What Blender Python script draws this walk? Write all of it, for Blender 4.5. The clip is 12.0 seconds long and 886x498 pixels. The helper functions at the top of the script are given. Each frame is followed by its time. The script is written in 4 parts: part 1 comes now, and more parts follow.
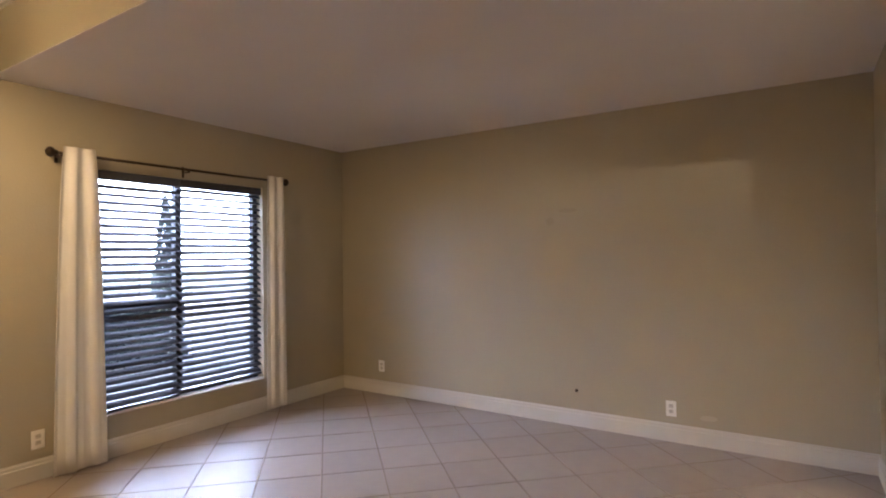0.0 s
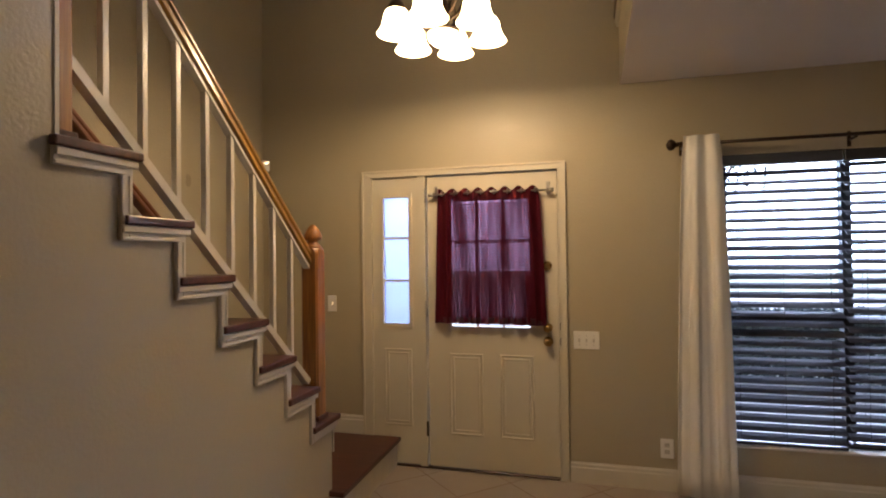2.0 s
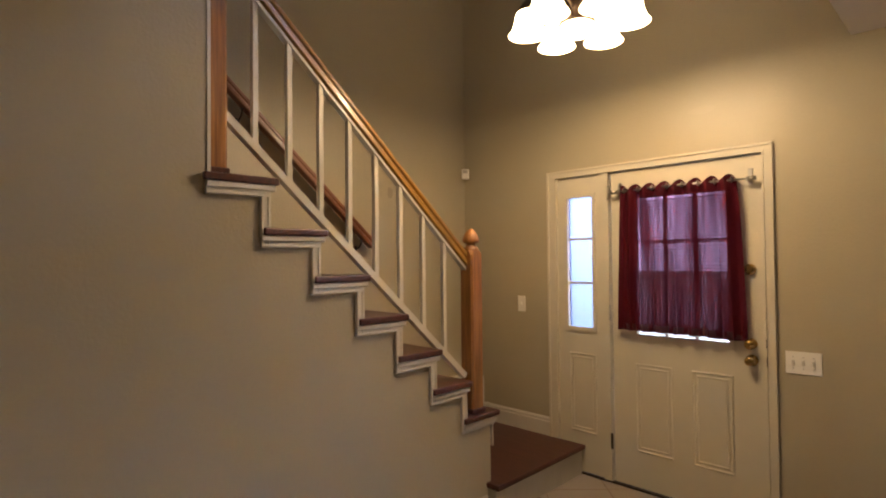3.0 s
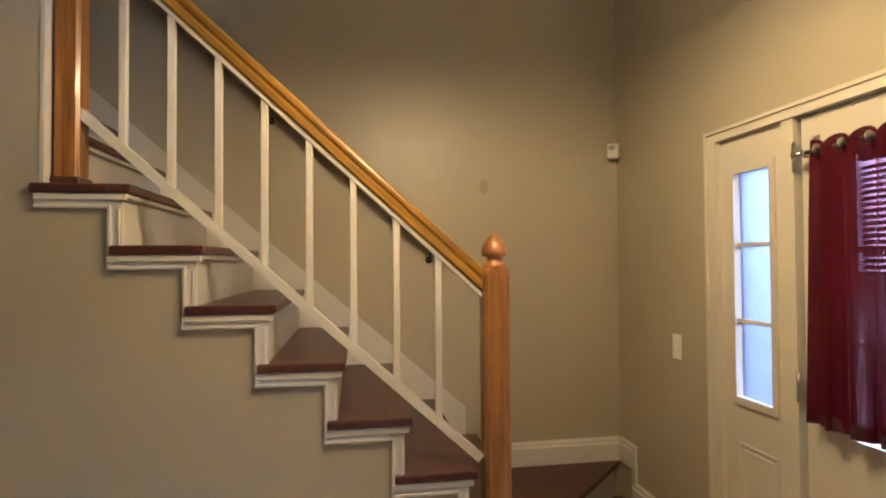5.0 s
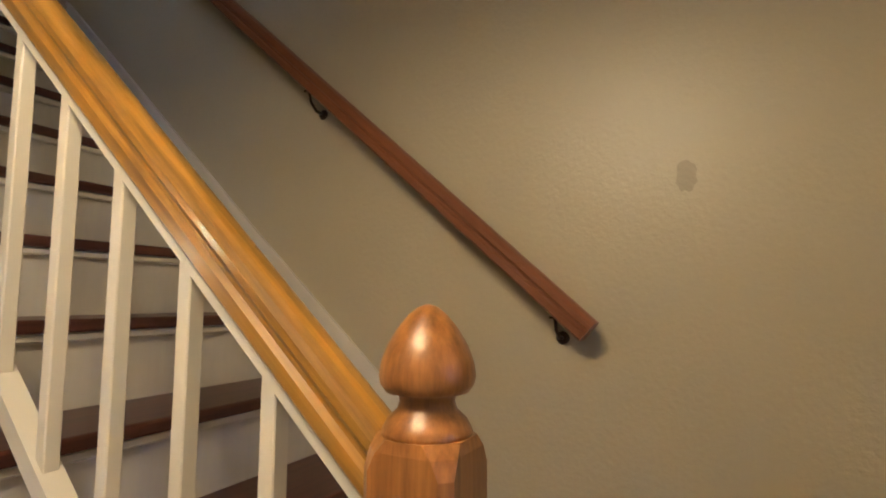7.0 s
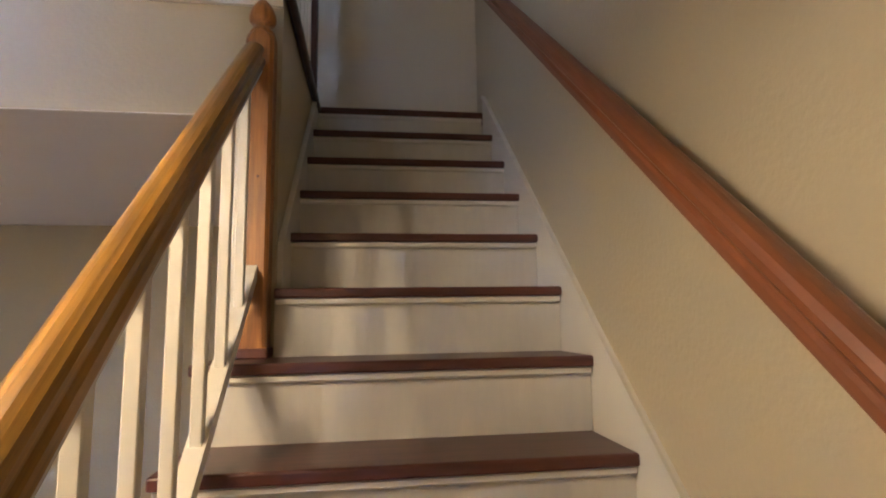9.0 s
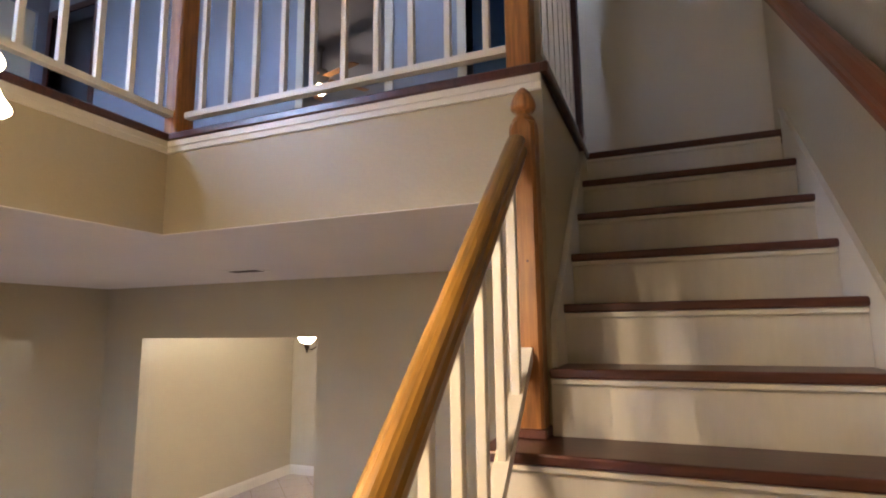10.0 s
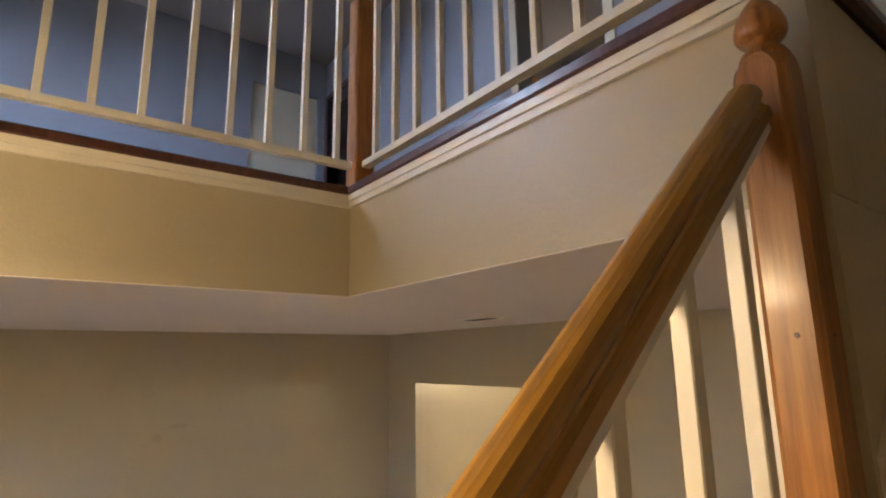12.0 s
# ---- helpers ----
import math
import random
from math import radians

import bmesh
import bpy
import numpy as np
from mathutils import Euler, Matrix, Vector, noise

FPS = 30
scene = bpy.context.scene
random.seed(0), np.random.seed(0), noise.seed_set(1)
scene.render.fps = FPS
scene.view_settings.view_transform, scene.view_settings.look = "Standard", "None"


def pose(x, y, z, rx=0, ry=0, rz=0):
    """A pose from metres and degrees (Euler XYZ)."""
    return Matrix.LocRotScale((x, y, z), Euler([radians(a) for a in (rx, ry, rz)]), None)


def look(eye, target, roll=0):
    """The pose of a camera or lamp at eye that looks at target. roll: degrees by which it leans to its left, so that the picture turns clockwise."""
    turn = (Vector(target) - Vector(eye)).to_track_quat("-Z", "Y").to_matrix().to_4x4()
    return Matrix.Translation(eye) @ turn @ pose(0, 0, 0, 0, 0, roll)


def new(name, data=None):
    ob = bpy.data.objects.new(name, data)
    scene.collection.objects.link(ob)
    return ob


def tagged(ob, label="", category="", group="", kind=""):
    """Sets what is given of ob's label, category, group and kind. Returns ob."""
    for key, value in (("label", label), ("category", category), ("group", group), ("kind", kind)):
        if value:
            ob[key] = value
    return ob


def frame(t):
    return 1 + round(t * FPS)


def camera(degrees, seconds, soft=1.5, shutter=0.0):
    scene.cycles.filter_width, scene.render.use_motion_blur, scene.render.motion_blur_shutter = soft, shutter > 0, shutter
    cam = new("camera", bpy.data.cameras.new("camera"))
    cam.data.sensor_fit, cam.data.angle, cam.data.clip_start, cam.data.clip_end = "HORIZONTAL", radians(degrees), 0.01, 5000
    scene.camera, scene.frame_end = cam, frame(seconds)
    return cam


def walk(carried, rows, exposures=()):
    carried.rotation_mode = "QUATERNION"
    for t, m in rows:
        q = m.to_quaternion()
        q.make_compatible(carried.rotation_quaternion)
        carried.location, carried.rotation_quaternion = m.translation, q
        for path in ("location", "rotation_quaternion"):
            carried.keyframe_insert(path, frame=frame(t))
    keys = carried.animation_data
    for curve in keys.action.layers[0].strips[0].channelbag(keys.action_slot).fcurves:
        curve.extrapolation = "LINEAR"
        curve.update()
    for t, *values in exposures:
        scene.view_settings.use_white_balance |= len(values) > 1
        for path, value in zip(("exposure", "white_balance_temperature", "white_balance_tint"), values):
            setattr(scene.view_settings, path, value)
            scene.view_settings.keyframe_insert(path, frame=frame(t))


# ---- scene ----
cam = camera(78.3, 12.0, soft=2.0)
PATH = [
    (0, (1.342, -4.225, 1.451), (3.019, -3.136, 1.472), -0.7),
    (0.5, (1.577, -4.131, 1.406), (2.869, -2.606, 1.454), -0.7),
    (1, (1.851, -4.031, 1.479), (2.572, -2.166, 1.501), -0.4),
    (1.5, (2.08, -3.866, 1.5), (2.207, -1.87, 1.513), -0.3),
    (2, (2.468, -3.707, 1.488), (1.938, -1.779, 1.519), -0.7),
    (2.5, (2.86, -3.604, 1.48), (1.795, -1.911, 1.529), -0.8),
    (3, (3.134, -3.364, 1.495), (1.712, -1.958, 1.535), -0.6),
    (3.2, (3.185, -3.233, 1.51), (1.67, -1.928, 1.554), -0.7),
    (4.8, (3.105, -1.706, 1.565), (1.149, -1.29, 1.601), -0.4),
    (5, (3.007, -1.536, 1.575), (1.034, -1.216, 1.619), -0.4),
    (5.5, (2.641, -1.237, 1.586), (0.643, -1.163, 1.642), -0.2),
    (6, (2.224, -1.0, 1.626), (0.236, -1.181, 1.736), -0.2),
    (6.5, (1.842, -0.821, 1.672), (-0.085, -1.327, 1.841), -0.3),
    (6.7, (1.698, -0.781, 1.674), (-0.177, -1.453, 1.854), 0.0),
    (8.3, (0.744, -0.696, 1.856), (-0.231, -2.431, 2.057), -0.7),
    (8.5, (0.709, -0.724, 1.892), (-0.068, -2.553, 2.117), -0.9),
    (9, (0.628, -0.821, 1.939), (0.361, -2.786, 2.199), -0.9),
    (9.5, (0.593, -0.85, 2.079), (0.888, -2.807, 2.363), -0.6),
    (10, (0.572, -0.795, 2.168), (1.312, -2.63, 2.456), -0.7),
    (10.5, (0.569, -0.809, 2.24), (1.601, -2.494, 2.552), -0.8),
    (11, (0.66, -1.009, 2.245), (1.948, -2.495, 2.611), -1.2),
    (11.5, (0.717, -1.229, 2.3), (2.234, -2.469, 2.699), -1.0),
    (12, (0.612, -1.538, 2.346), (2.184, -2.711, 2.739), -0.8),
]
walk(cam, [(t, look(eye, target, roll)) for t, eye, target, roll in PATH],
     [(0.0, 0.77, 6300, 26), (0.5, 0.38, 6400, 26), (1.0, -0.04, 6400, 26), (1.5, 0.06, 6050, 25), (2.0, 0.05, 6300, 25), (3.2, 0.36, 6350, 23), (5.0, 0.52, 6000, 18), (6.5, 0.42, 5650, 17),
      (8.5, 0.86, 5450, 19), (10.0, 1.18, 5650, 23), (11.5, 0.98, 5800, 21), (12.0, 0.95, 6300, 19)])

# ---- world, sun, lights, exposure ----
world = bpy.data.worlds.new("world")
scene.world = world
world.use_nodes = True
sky = world.node_tree.nodes.new("ShaderNodeTexSky")
sky.sky_type = "NISHITA"
sky.sun_disc = False
sky.sun_elevation, sky.sun_rotation = radians(38), radians(215)
background = world.node_tree.nodes["Background"]
background.inputs["Strength"].default_value = 0.15
world.node_tree.links.new(sky.outputs["Color"], background.inputs["Color"])


def lamp(name, kind, place, power, colour, size):
    light = bpy.data.lights.new(name, kind)
    light.energy, light.color = power, colour
    if kind == "SUN":
        light.angle = size
    elif kind == "AREA":
        light.size = size
    else:
        light.shadow_soft_size = size
    ob = new(name, light)
    ob.matrix_basis = place
    return ob


lamp("sun", "SUN", look((-20, -30, 28), (0, 0, 0)), 5.0, (1.0, 0.95, 0.88), radians(0.5))
WARM = (1.0, 0.77, 0.43)
CHANDELIER = (1.762, -1.092, 2.584)
BULB_POWER = 6.0
lamp("kitchen_bulb", "POINT", pose(4.32, -5.97, 2.07), 135.0, (1.0, 0.93, 0.68), 0.05)
lamp("fan_bulb", "POINT", pose(4.22, -5.97, 4.86), 4.0, (1.0, 0.86, 0.68), 0.07)

# ---- materials ----


def material(name, colour, rough=0.5, metal=0.0, grain=0.0, scale=(20, 20, 20), bump=0.0, bump_scale=120.0,
             stain=0.0, stain_scale=1.2, per_piece=0.0, coat=0.0, transmission=0.0, emit=0.0, turn=(0, 0, 0), rough_var=0.0):
    """A surface with fine grain, large stains, relief and, for loose pieces, a tone of its own."""
    m = bpy.data.materials.new(name)
    m.use_nodes = True
    nodes, links = m.node_tree.nodes, m.node_tree.links
    b = nodes["Principled BSDF"]
    b.inputs["Roughness"].default_value = rough
    b.inputs["Metallic"].default_value = metal
    b.inputs["Coat Weight"].default_value = coat
    b.inputs["Coat Roughness"].default_value = 0.15
    b.inputs["Transmission Weight"].default_value = transmission
    if emit:
        b.inputs["Emission Color"].default_value = (*colour, 1)
        b.inputs["Emission Strength"].default_value = emit
    coords = nodes.new("ShaderNodeTexCoord")
    turned = nodes.new("ShaderNodeMapping")
    turned.inputs["Rotation"].default_value = [radians(a) for a in turn]
    mapping = nodes.new("ShaderNodeMapping")
    mapping.inputs["Scale"].default_value = scale
    links.new(coords.outputs["Object"], turned.inputs["Vector"])
    links.new(turned.outputs[0], mapping.inputs["Vector"])
    value = nodes.new("ShaderNodeValue")
    value.outputs[0].default_value = 1.0
    tone = value.outputs[0]

    def times(a, source, low, high, from_low=0.3, from_high=0.7):
        ramp = nodes.new("ShaderNodeMapRange")
        ramp.inputs["From Min"].default_value, ramp.inputs["From Max"].default_value = from_low, from_high
        ramp.inputs["To Min"].default_value, ramp.inputs["To Max"].default_value = low, high
        links.new(source, ramp.inputs["Value"])
        mul = nodes.new("ShaderNodeMath")
        mul.operation = "MULTIPLY"
        links.new(a, mul.inputs[0])
        links.new(ramp.outputs[0], mul.inputs[1])
        return mul.outputs[0]

    fine = None
    if grain:
        fine = nodes.new("ShaderNodeTexNoise")
        fine.inputs["Scale"].default_value = 1.0
        fine.inputs["Detail"].default_value = 6.0
        fine.inputs["Roughness"].default_value = 0.65
        links.new(mapping.outputs[0], fine.inputs["Vector"])
        tone = times(tone, fine.outputs["Fac"], 1 - grain, 1 + grain)
    if stain:
        large = nodes.new("ShaderNodeTexNoise")
        large.inputs["Scale"].default_value = stain_scale
        large.inputs["Detail"].default_value = 4.0
        links.new(coords.outputs["Object"], large.inputs["Vector"])
        tone = times(tone, large.outputs["Fac"], 1 - stain, 1 + stain)
        if rough_var:
            r = times(value.outputs[0], large.outputs["Fac"], rough - rough_var, rough + rough_var)
            links.new(r, b.inputs["Roughness"])
    if per_piece:
        info = nodes.new("ShaderNodeObjectInfo")
        tone = times(tone, info.outputs["Random"], 1 - per_piece, 1 + per_piece, 0, 1)
    mix = nodes.new("ShaderNodeVectorMath")
    mix.operation = "SCALE"
    mix.inputs[0].default_value = colour
    links.new(tone, mix.inputs["Scale"])
    links.new(mix.outputs[0], b.inputs["Base Color"])
    if bump:
        relief = nodes.new("ShaderNodeTexNoise")
        relief.inputs["Scale"].default_value = bump_scale
        relief.inputs["Detail"].default_value = 3.0
        links.new(coords.outputs["Object"], relief.inputs["Vector"])
        node = nodes.new("ShaderNodeBump")
        node.inputs["Strength"].default_value = bump
        node.inputs["Distance"].default_value = 0.004
        links.new(relief.outputs["Fac"], node.inputs["Height"])
        links.new(node.outputs[0], b.inputs["Normal"])
    return m


wall_paint = material("wall_paint", (0.43, 0.37, 0.255), 0.41, bump=0.32, bump_scale=70, stain=0.035, stain_scale=0.9, grain=0.015, scale=(60, 60, 60))
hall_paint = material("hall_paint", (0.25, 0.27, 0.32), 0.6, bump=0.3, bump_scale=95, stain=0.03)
blue_paint = material("blue_paint", (0.10, 0.25, 0.42), 0.6, bump=0.2, bump_scale=95, stain=0.03)
ceiling_paint = material("ceiling_paint", (0.80, 0.75, 0.71), 0.8, bump=0.5, bump_scale=70, stain=0.02)
white_trim = material("white_trim", (0.64, 0.60, 0.525), 0.35, bump=0.05, bump_scale=60, stain=0.03, stain_scale=3)
riser_paint = material("riser_paint", (0.58, 0.54, 0.47), 0.4, bump=0.08, bump_scale=60, stain=0.07, stain_scale=5, grain=0.04, scale=(30, 30, 4))
door_paint = material("door_paint", (0.62, 0.56, 0.44), 0.4, bump=0.04, bump_scale=80, stain=0.03, stain_scale=2.5)
tread_wood = material("tread_wood", (0.07, 0.02, 0.013), 0.38, grain=0.45, scale=(3, 55, 55), stain=0.12, stain_scale=3, coat=0.12, bump=0.05, bump_scale=90)
dark_wood = material("dark_wood", (0.06, 0.02, 0.014), 0.35, grain=0.4, scale=(40, 40, 5), coat=0.3)
oak_post = material("oak_post", (0.285, 0.115, 0.024), 0.40, grain=0.45, scale=(70, 70, 3.5), stain=0.1, stain_scale=6, coat=0.28, bump=0.06, bump_scale=150)
SLOPE = math.degrees(math.atan(0.905))
oak_rail = material("oak_rail", (0.28, 0.14, 0.018), 0.32, grain=0.52, scale=(48, 2.4, 48), turn=(SLOPE, 0, 0), stain=0.08, stain_scale=5, coat=0.5)
oak_wall_rail = material("oak_wall_rail", (0.17, 0.056, 0.02), 0.42, grain=0.18, scale=(60, 3, 60), turn=(SLOPE, 0, 0), stain=0.08, stain_scale=5, coat=0.12)
tile_face = material("tile_face", (0.34, 0.288, 0.25), 0.42, grain=0.03, scale=(9, 9, 9), stain=0.035, stain_scale=2.5, per_piece=0.04, bump=0.02, bump_scale=12)
grout = material("grout", (0.27, 0.215, 0.17), 0.9, grain=0.2, scale=(50, 50, 50))
brass = material("brass", (0.55, 0.36, 0.13), 0.25, metal=1.0, stain=0.1, stain_scale=30)
bronze = material("bronze", (0.05, 0.032, 0.022), 0.38, metal=0.7, stain=0.15, stain_scale=20)
nickel = material("nickel", (0.5, 0.48, 0.45), 0.3, metal=1.0, stain=0.05, stain_scale=20)
plastic_white = material("plastic_white", (0.86, 0.83, 0.77), 0.4, stain=0.02)
plastic_grey = material("plastic_grey", (0.60, 0.56, 0.50), 0.45)
plastic_dark = material("plastic_dark", (0.03, 0.03, 0.03), 0.5)
window_bronze = material("window_bronze", (0.018, 0.018, 0.02), 0.45, metal=0.3, stain=0.1)
slat_brown = material("slat_brown", (0.045, 0.045, 0.052), 0.3, grain=0.2, scale=(4, 40, 40), per_piece=0.12)
curtain_white = material("curtain_white", (0.8, 0.76, 0.68), 0.9, grain=0.05, scale=(300, 300, 300), bump=0.15, bump_scale=400, stain=0.03, stain_scale=4)
shade_glass = material("shade_glass", (1.0, 0.78, 0.40), 0.3, emit=12.0)
bulb_glow = material("bulb_glow", (1.0, 0.88, 0.7), 0.3, emit=4.0)

# ---- mesh helpers ----


def box(bm, x0, x1, y0, y1, z0, z1, bevel=0.0, segments=1):
    out = bmesh.ops.create_cube(bm, size=1.0, matrix=Matrix.Translation(((x0 + x1) / 2, (y0 + y1) / 2, (z0 + z1) / 2)) @ Matrix.Diagonal((x1 - x0, y1 - y0, z1 - z0, 1)))
    if bevel:
        edges = list({e for v in out["verts"] for e in v.link_edges})
        bmesh.ops.bevel(bm, geom=edges, offset=bevel, segments=segments, affect="EDGES", profile=0.5)
    return bm


def boxes(*rows, bevel=0.0):
    bm = bmesh.new()
    for r in rows:
        box(bm, *r, bevel=bevel)
    return bm


def prism(bm, outline, axis, low, high, bevel=0.0):
    """A flat outline pushed along an axis: x takes (y, z), y takes (x, z), z takes (x, y)."""
    def put(p, w):
        return {"x": (w, p[0], p[1]), "y": (p[0], w, p[1]), "z": (p[0], p[1], w)}[axis]
    a = [bm.verts.new(put(p, low)) for p in outline]
    b = [bm.verts.new(put(p, high)) for p in outline]
    n = len(outline)
    faces = [bm.faces.new(a), bm.faces.new(b[::-1])] + [bm.faces.new((a[i], b[i], b[(i + 1) % n], a[(i + 1) % n])) for i in range(n)]
    bmesh.ops.recalc_face_normals(bm, faces=faces)
    if bevel:
        bmesh.ops.bevel(bm, geom=list({e for f in faces for e in f.edges}), offset=bevel, segments=2, affect="EDGES", profile=0.5)
    return bm


def lathe(bm, profile, centre, steps=32, axis="z"):
    """A profile of (radius, height) turned about an axis through centre."""
    rings = []
    for r, h in profile:
        ring = []
        for i in range(steps):
            a = 2 * math.pi * i / steps
            c, s = r * math.cos(a), r * math.sin(a)
            v = {"z": (c, s, h), "x": (h, c, s), "y": (c, h, s)}[axis]
            ring.append(bm.verts.new(Vector(centre) + Vector(v)))
        rings.append(ring)
    faces = []
    for a, b in zip(rings, rings[1:]):
        for i in range(steps):
            faces.append(bm.faces.new((a[i], a[(i + 1) % steps], b[(i + 1) % steps], b[i])))
    faces.append(bm.faces.new(rings[0][::-1]))
    faces.append(bm.faces.new(rings[-1]))
    bmesh.ops.recalc_face_normals(bm, faces=faces)
    for f in faces[:-2]:
        f.smooth = True
    return bm


def sweep(bm, profile, start, end, up=(0, 0, 1)):
    """A profile of (sideways, upwards) drawn from start to end."""
    start, end = Vector(start), Vector(end)
    way = (end - start).normalized()
    side = way.cross(Vector(up)).normalized()
    top = side.cross(way)
    a = [bm.verts.new(start + side * s + top * u) for s, u in profile]
    b = [bm.verts.new(end + side * s + top * u) for s, u in profile]
    n = len(profile)
    faces = [bm.faces.new(a), bm.faces.new(b[::-1])] + [bm.faces.new((a[i], b[i], b[(i + 1) % n], a[(i + 1) % n])) for i in range(n)]
    bmesh.ops.recalc_face_normals(bm, faces=faces)
    return bm


def tube(bm, points, radius, steps=12):
    """A round bar through points."""
    points = [Vector(p) for p in points]
    rings = []
    for i, p in enumerate(points):
        way = (points[min(i + 1, len(points) - 1)] - points[max(i - 1, 0)]).normalized()
        side = way.cross(Vector((0.31, 0.2, 0.93))).normalized()
        top = side.cross(way)
        rings.append([bm.verts.new(p + side * radius * math.cos(a) + top * radius * math.sin(a)) for a in [2 * math.pi * k / steps for k in range(steps)]])
    faces = []
    for a, b in zip(rings, rings[1:]):
        for i in range(steps):
            f = bm.faces.new((a[i], a[(i + 1) % steps], b[(i + 1) % steps], b[i]))
            f.smooth = True
            faces.append(f)
    faces += [bm.faces.new(rings[0][::-1]), bm.faces.new(rings[-1])]
    bmesh.ops.recalc_face_normals(bm, faces=faces)
    return bm


def slab(axis, low, high, u0, u1, v0, v1, holes=()):
    """A wall, floor or ceiling with openings through it; holes are (u0, u1, v0, v1)."""
    us = sorted({u0, u1, *[h[i] for h in holes for i in (0, 1) if u0 < h[i] < u1]})
    vs = sorted({v0, v1, *[h[i] for h in holes for i in (2, 3) if v0 < h[i] < v1]})

    def solid(i, j):
        if not (0 <= i < len(us) - 1 and 0 <= j < len(vs) - 1):
            return False
        u, v = (us[i] + us[i + 1]) / 2, (vs[j] + vs[j + 1]) / 2
        return not any(h[0] < u < h[1] and h[2] < v < h[3] for h in holes)

    bm = bmesh.new()

    def put(u, v, w):
        return bm.verts.new({"x": (w, u, v), "y": (u, w, v), "z": (u, v, w)}[axis])

    for i in range(len(us) - 1):
        for j in range(len(vs) - 1):
            if not solid(i, j):
                continue
            a, b, c, d = us[i], us[i + 1], vs[j], vs[j + 1]
            for w in (low, high):
                bm.faces.new([put(a, c, w), put(b, c, w), put(b, d, w), put(a, d, w)])
            for (di, dj), (p, q) in {(-1, 0): ((a, c), (a, d)), (1, 0): ((b, c), (b, d)), (0, -1): ((a, c), (b, c)), (0, 1): ((a, d), (b, d))}.items():
                if not solid(i + di, j + dj):
                    bm.faces.new([put(*p, low), put(*q, low), put(*q, high), put(*p, high)])
    bmesh.ops.remove_doubles(bm, verts=bm.verts, dist=1e-5)
    bmesh.ops.recalc_face_normals(bm, faces=bm.faces)
    return bm


def mesh_of(name, bm, mat):
    data = bpy.data.meshes.new(name)
    bm.to_mesh(data)
    bm.free()
    data.materials.append(mat)
    return data


def setting(name, bm, mat, label, category):
    return tagged(new(name, mesh_of(name, bm, mat)), label, category, kind="structure")


def thing(name, place, label, category, group="", kind=""):
    ob = new(name)
    ob.location = place
    ob.empty_display_size = 0.1
    return tagged(ob, label, category, group, kind)


def part(name, bm, mat, parent, label=""):
    """One mesh under a thing, or under a part of it."""
    ob = new(name, mesh_of(name, bm, mat))
    ob.parent = parent
    if parent.type == "EMPTY" or parent.parent is None:
        ob.matrix_parent_inverse = Matrix.Translation(parent.location).inverted()
    return tagged(ob, label)


def single(name, bm, mat, label, category, group="", kind=""):
    return tagged(new(name, mesh_of(name, bm, mat)), label, category, group, kind)


# ---- large structure ----
CEIL, LOFT, TOP = 2.60, 3.063, 5.55
RISE, X_RIGHT, Y_BACK, Y_HALL = 0.2042, 5.80, -4.66, -3.84
LOFT_X, LOFT_Y = 2.655, -2.57
T = 0.15

# third opening is unseen, added to bring daylight into the loft
setting("wall_front", slab("y", 0, T, -T, X_RIGHT + T, -0.2, TOP, [(0.885, 2.27, 0.0, 2.085), (3.245, 4.725, 0.305, 2.10), (3.45, 4.55, 4.0, 5.1)]), wall_paint,
        "olive beige textured plaster wall with the front door and window", "wall")
setting("wall_west", slab("x", -T, 0, -7.1, -0.0005, -0.2, TOP), wall_paint, "olive beige textured plaster wall beside the staircase", "wall")
setting("wall_east", slab("x", X_RIGHT, X_RIGHT + T, Y_BACK, -0.0005, -0.2, LOFT - 0.001), wall_paint,
        "long blank beige wall with patched marks", "wall")
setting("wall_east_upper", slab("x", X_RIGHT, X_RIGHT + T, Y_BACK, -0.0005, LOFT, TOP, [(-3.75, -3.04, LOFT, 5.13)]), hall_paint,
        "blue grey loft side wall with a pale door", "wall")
setting("wall_back", slab("y", Y_BACK - 0.12, Y_BACK, 1.046, X_RIGHT + T, -0.2, CEIL, [(3.277, 5.290, -0.01, 2.105)]), wall_paint,
        "beige wall with a wide opening to the next room", "wall")
# beige wall lightened: brightness from above the stairs is put into its colour
lit_wall_paint = material("lit_wall_paint", (0.62, 0.57, 0.46), 0.5, bump=0.4, bump_scale=70, stain=0.03)
setting("wall_stair_top", slab("y", Y_HALL - 0.12, Y_HALL, 0, 0.93, LOFT, TOP), lit_wall_paint, "beige wall at the top of the stairs, lightened for the light on it", "wall")
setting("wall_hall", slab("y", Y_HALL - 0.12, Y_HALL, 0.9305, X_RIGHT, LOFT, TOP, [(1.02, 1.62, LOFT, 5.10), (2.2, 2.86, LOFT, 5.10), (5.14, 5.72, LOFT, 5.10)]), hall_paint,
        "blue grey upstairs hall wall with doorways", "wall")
bm = bmesh.new()
prism(bm, [(0, Y_BACK - 3.3), (0, -0.9), (1.0, -0.9), (1.0, 0), (X_RIGHT, 0), (X_RIGHT + 0.4, Y_BACK - 3.3)], "z", -0.2, -0.006)
setting("floor", bm, grout, "diagonal beige ceramic tile floor with dark grout", "floor")
bm = bmesh.new()
prism(bm, [(1.046, LOFT_Y - 0.002), (LOFT_X + 0.002, LOFT_Y - 0.002), (LOFT_X + 0.002, -0.001), (X_RIGHT - 0.001, -0.001), (X_RIGHT - 0.001, Y_BACK + 0.001), (1.046, Y_BACK + 0.001)], "z", CEIL, CEIL + 0.05)
setting("ceiling", bm, ceiling_paint, "flat off-white textured ceiling under the loft", "ceiling")
bm = bmesh.new()
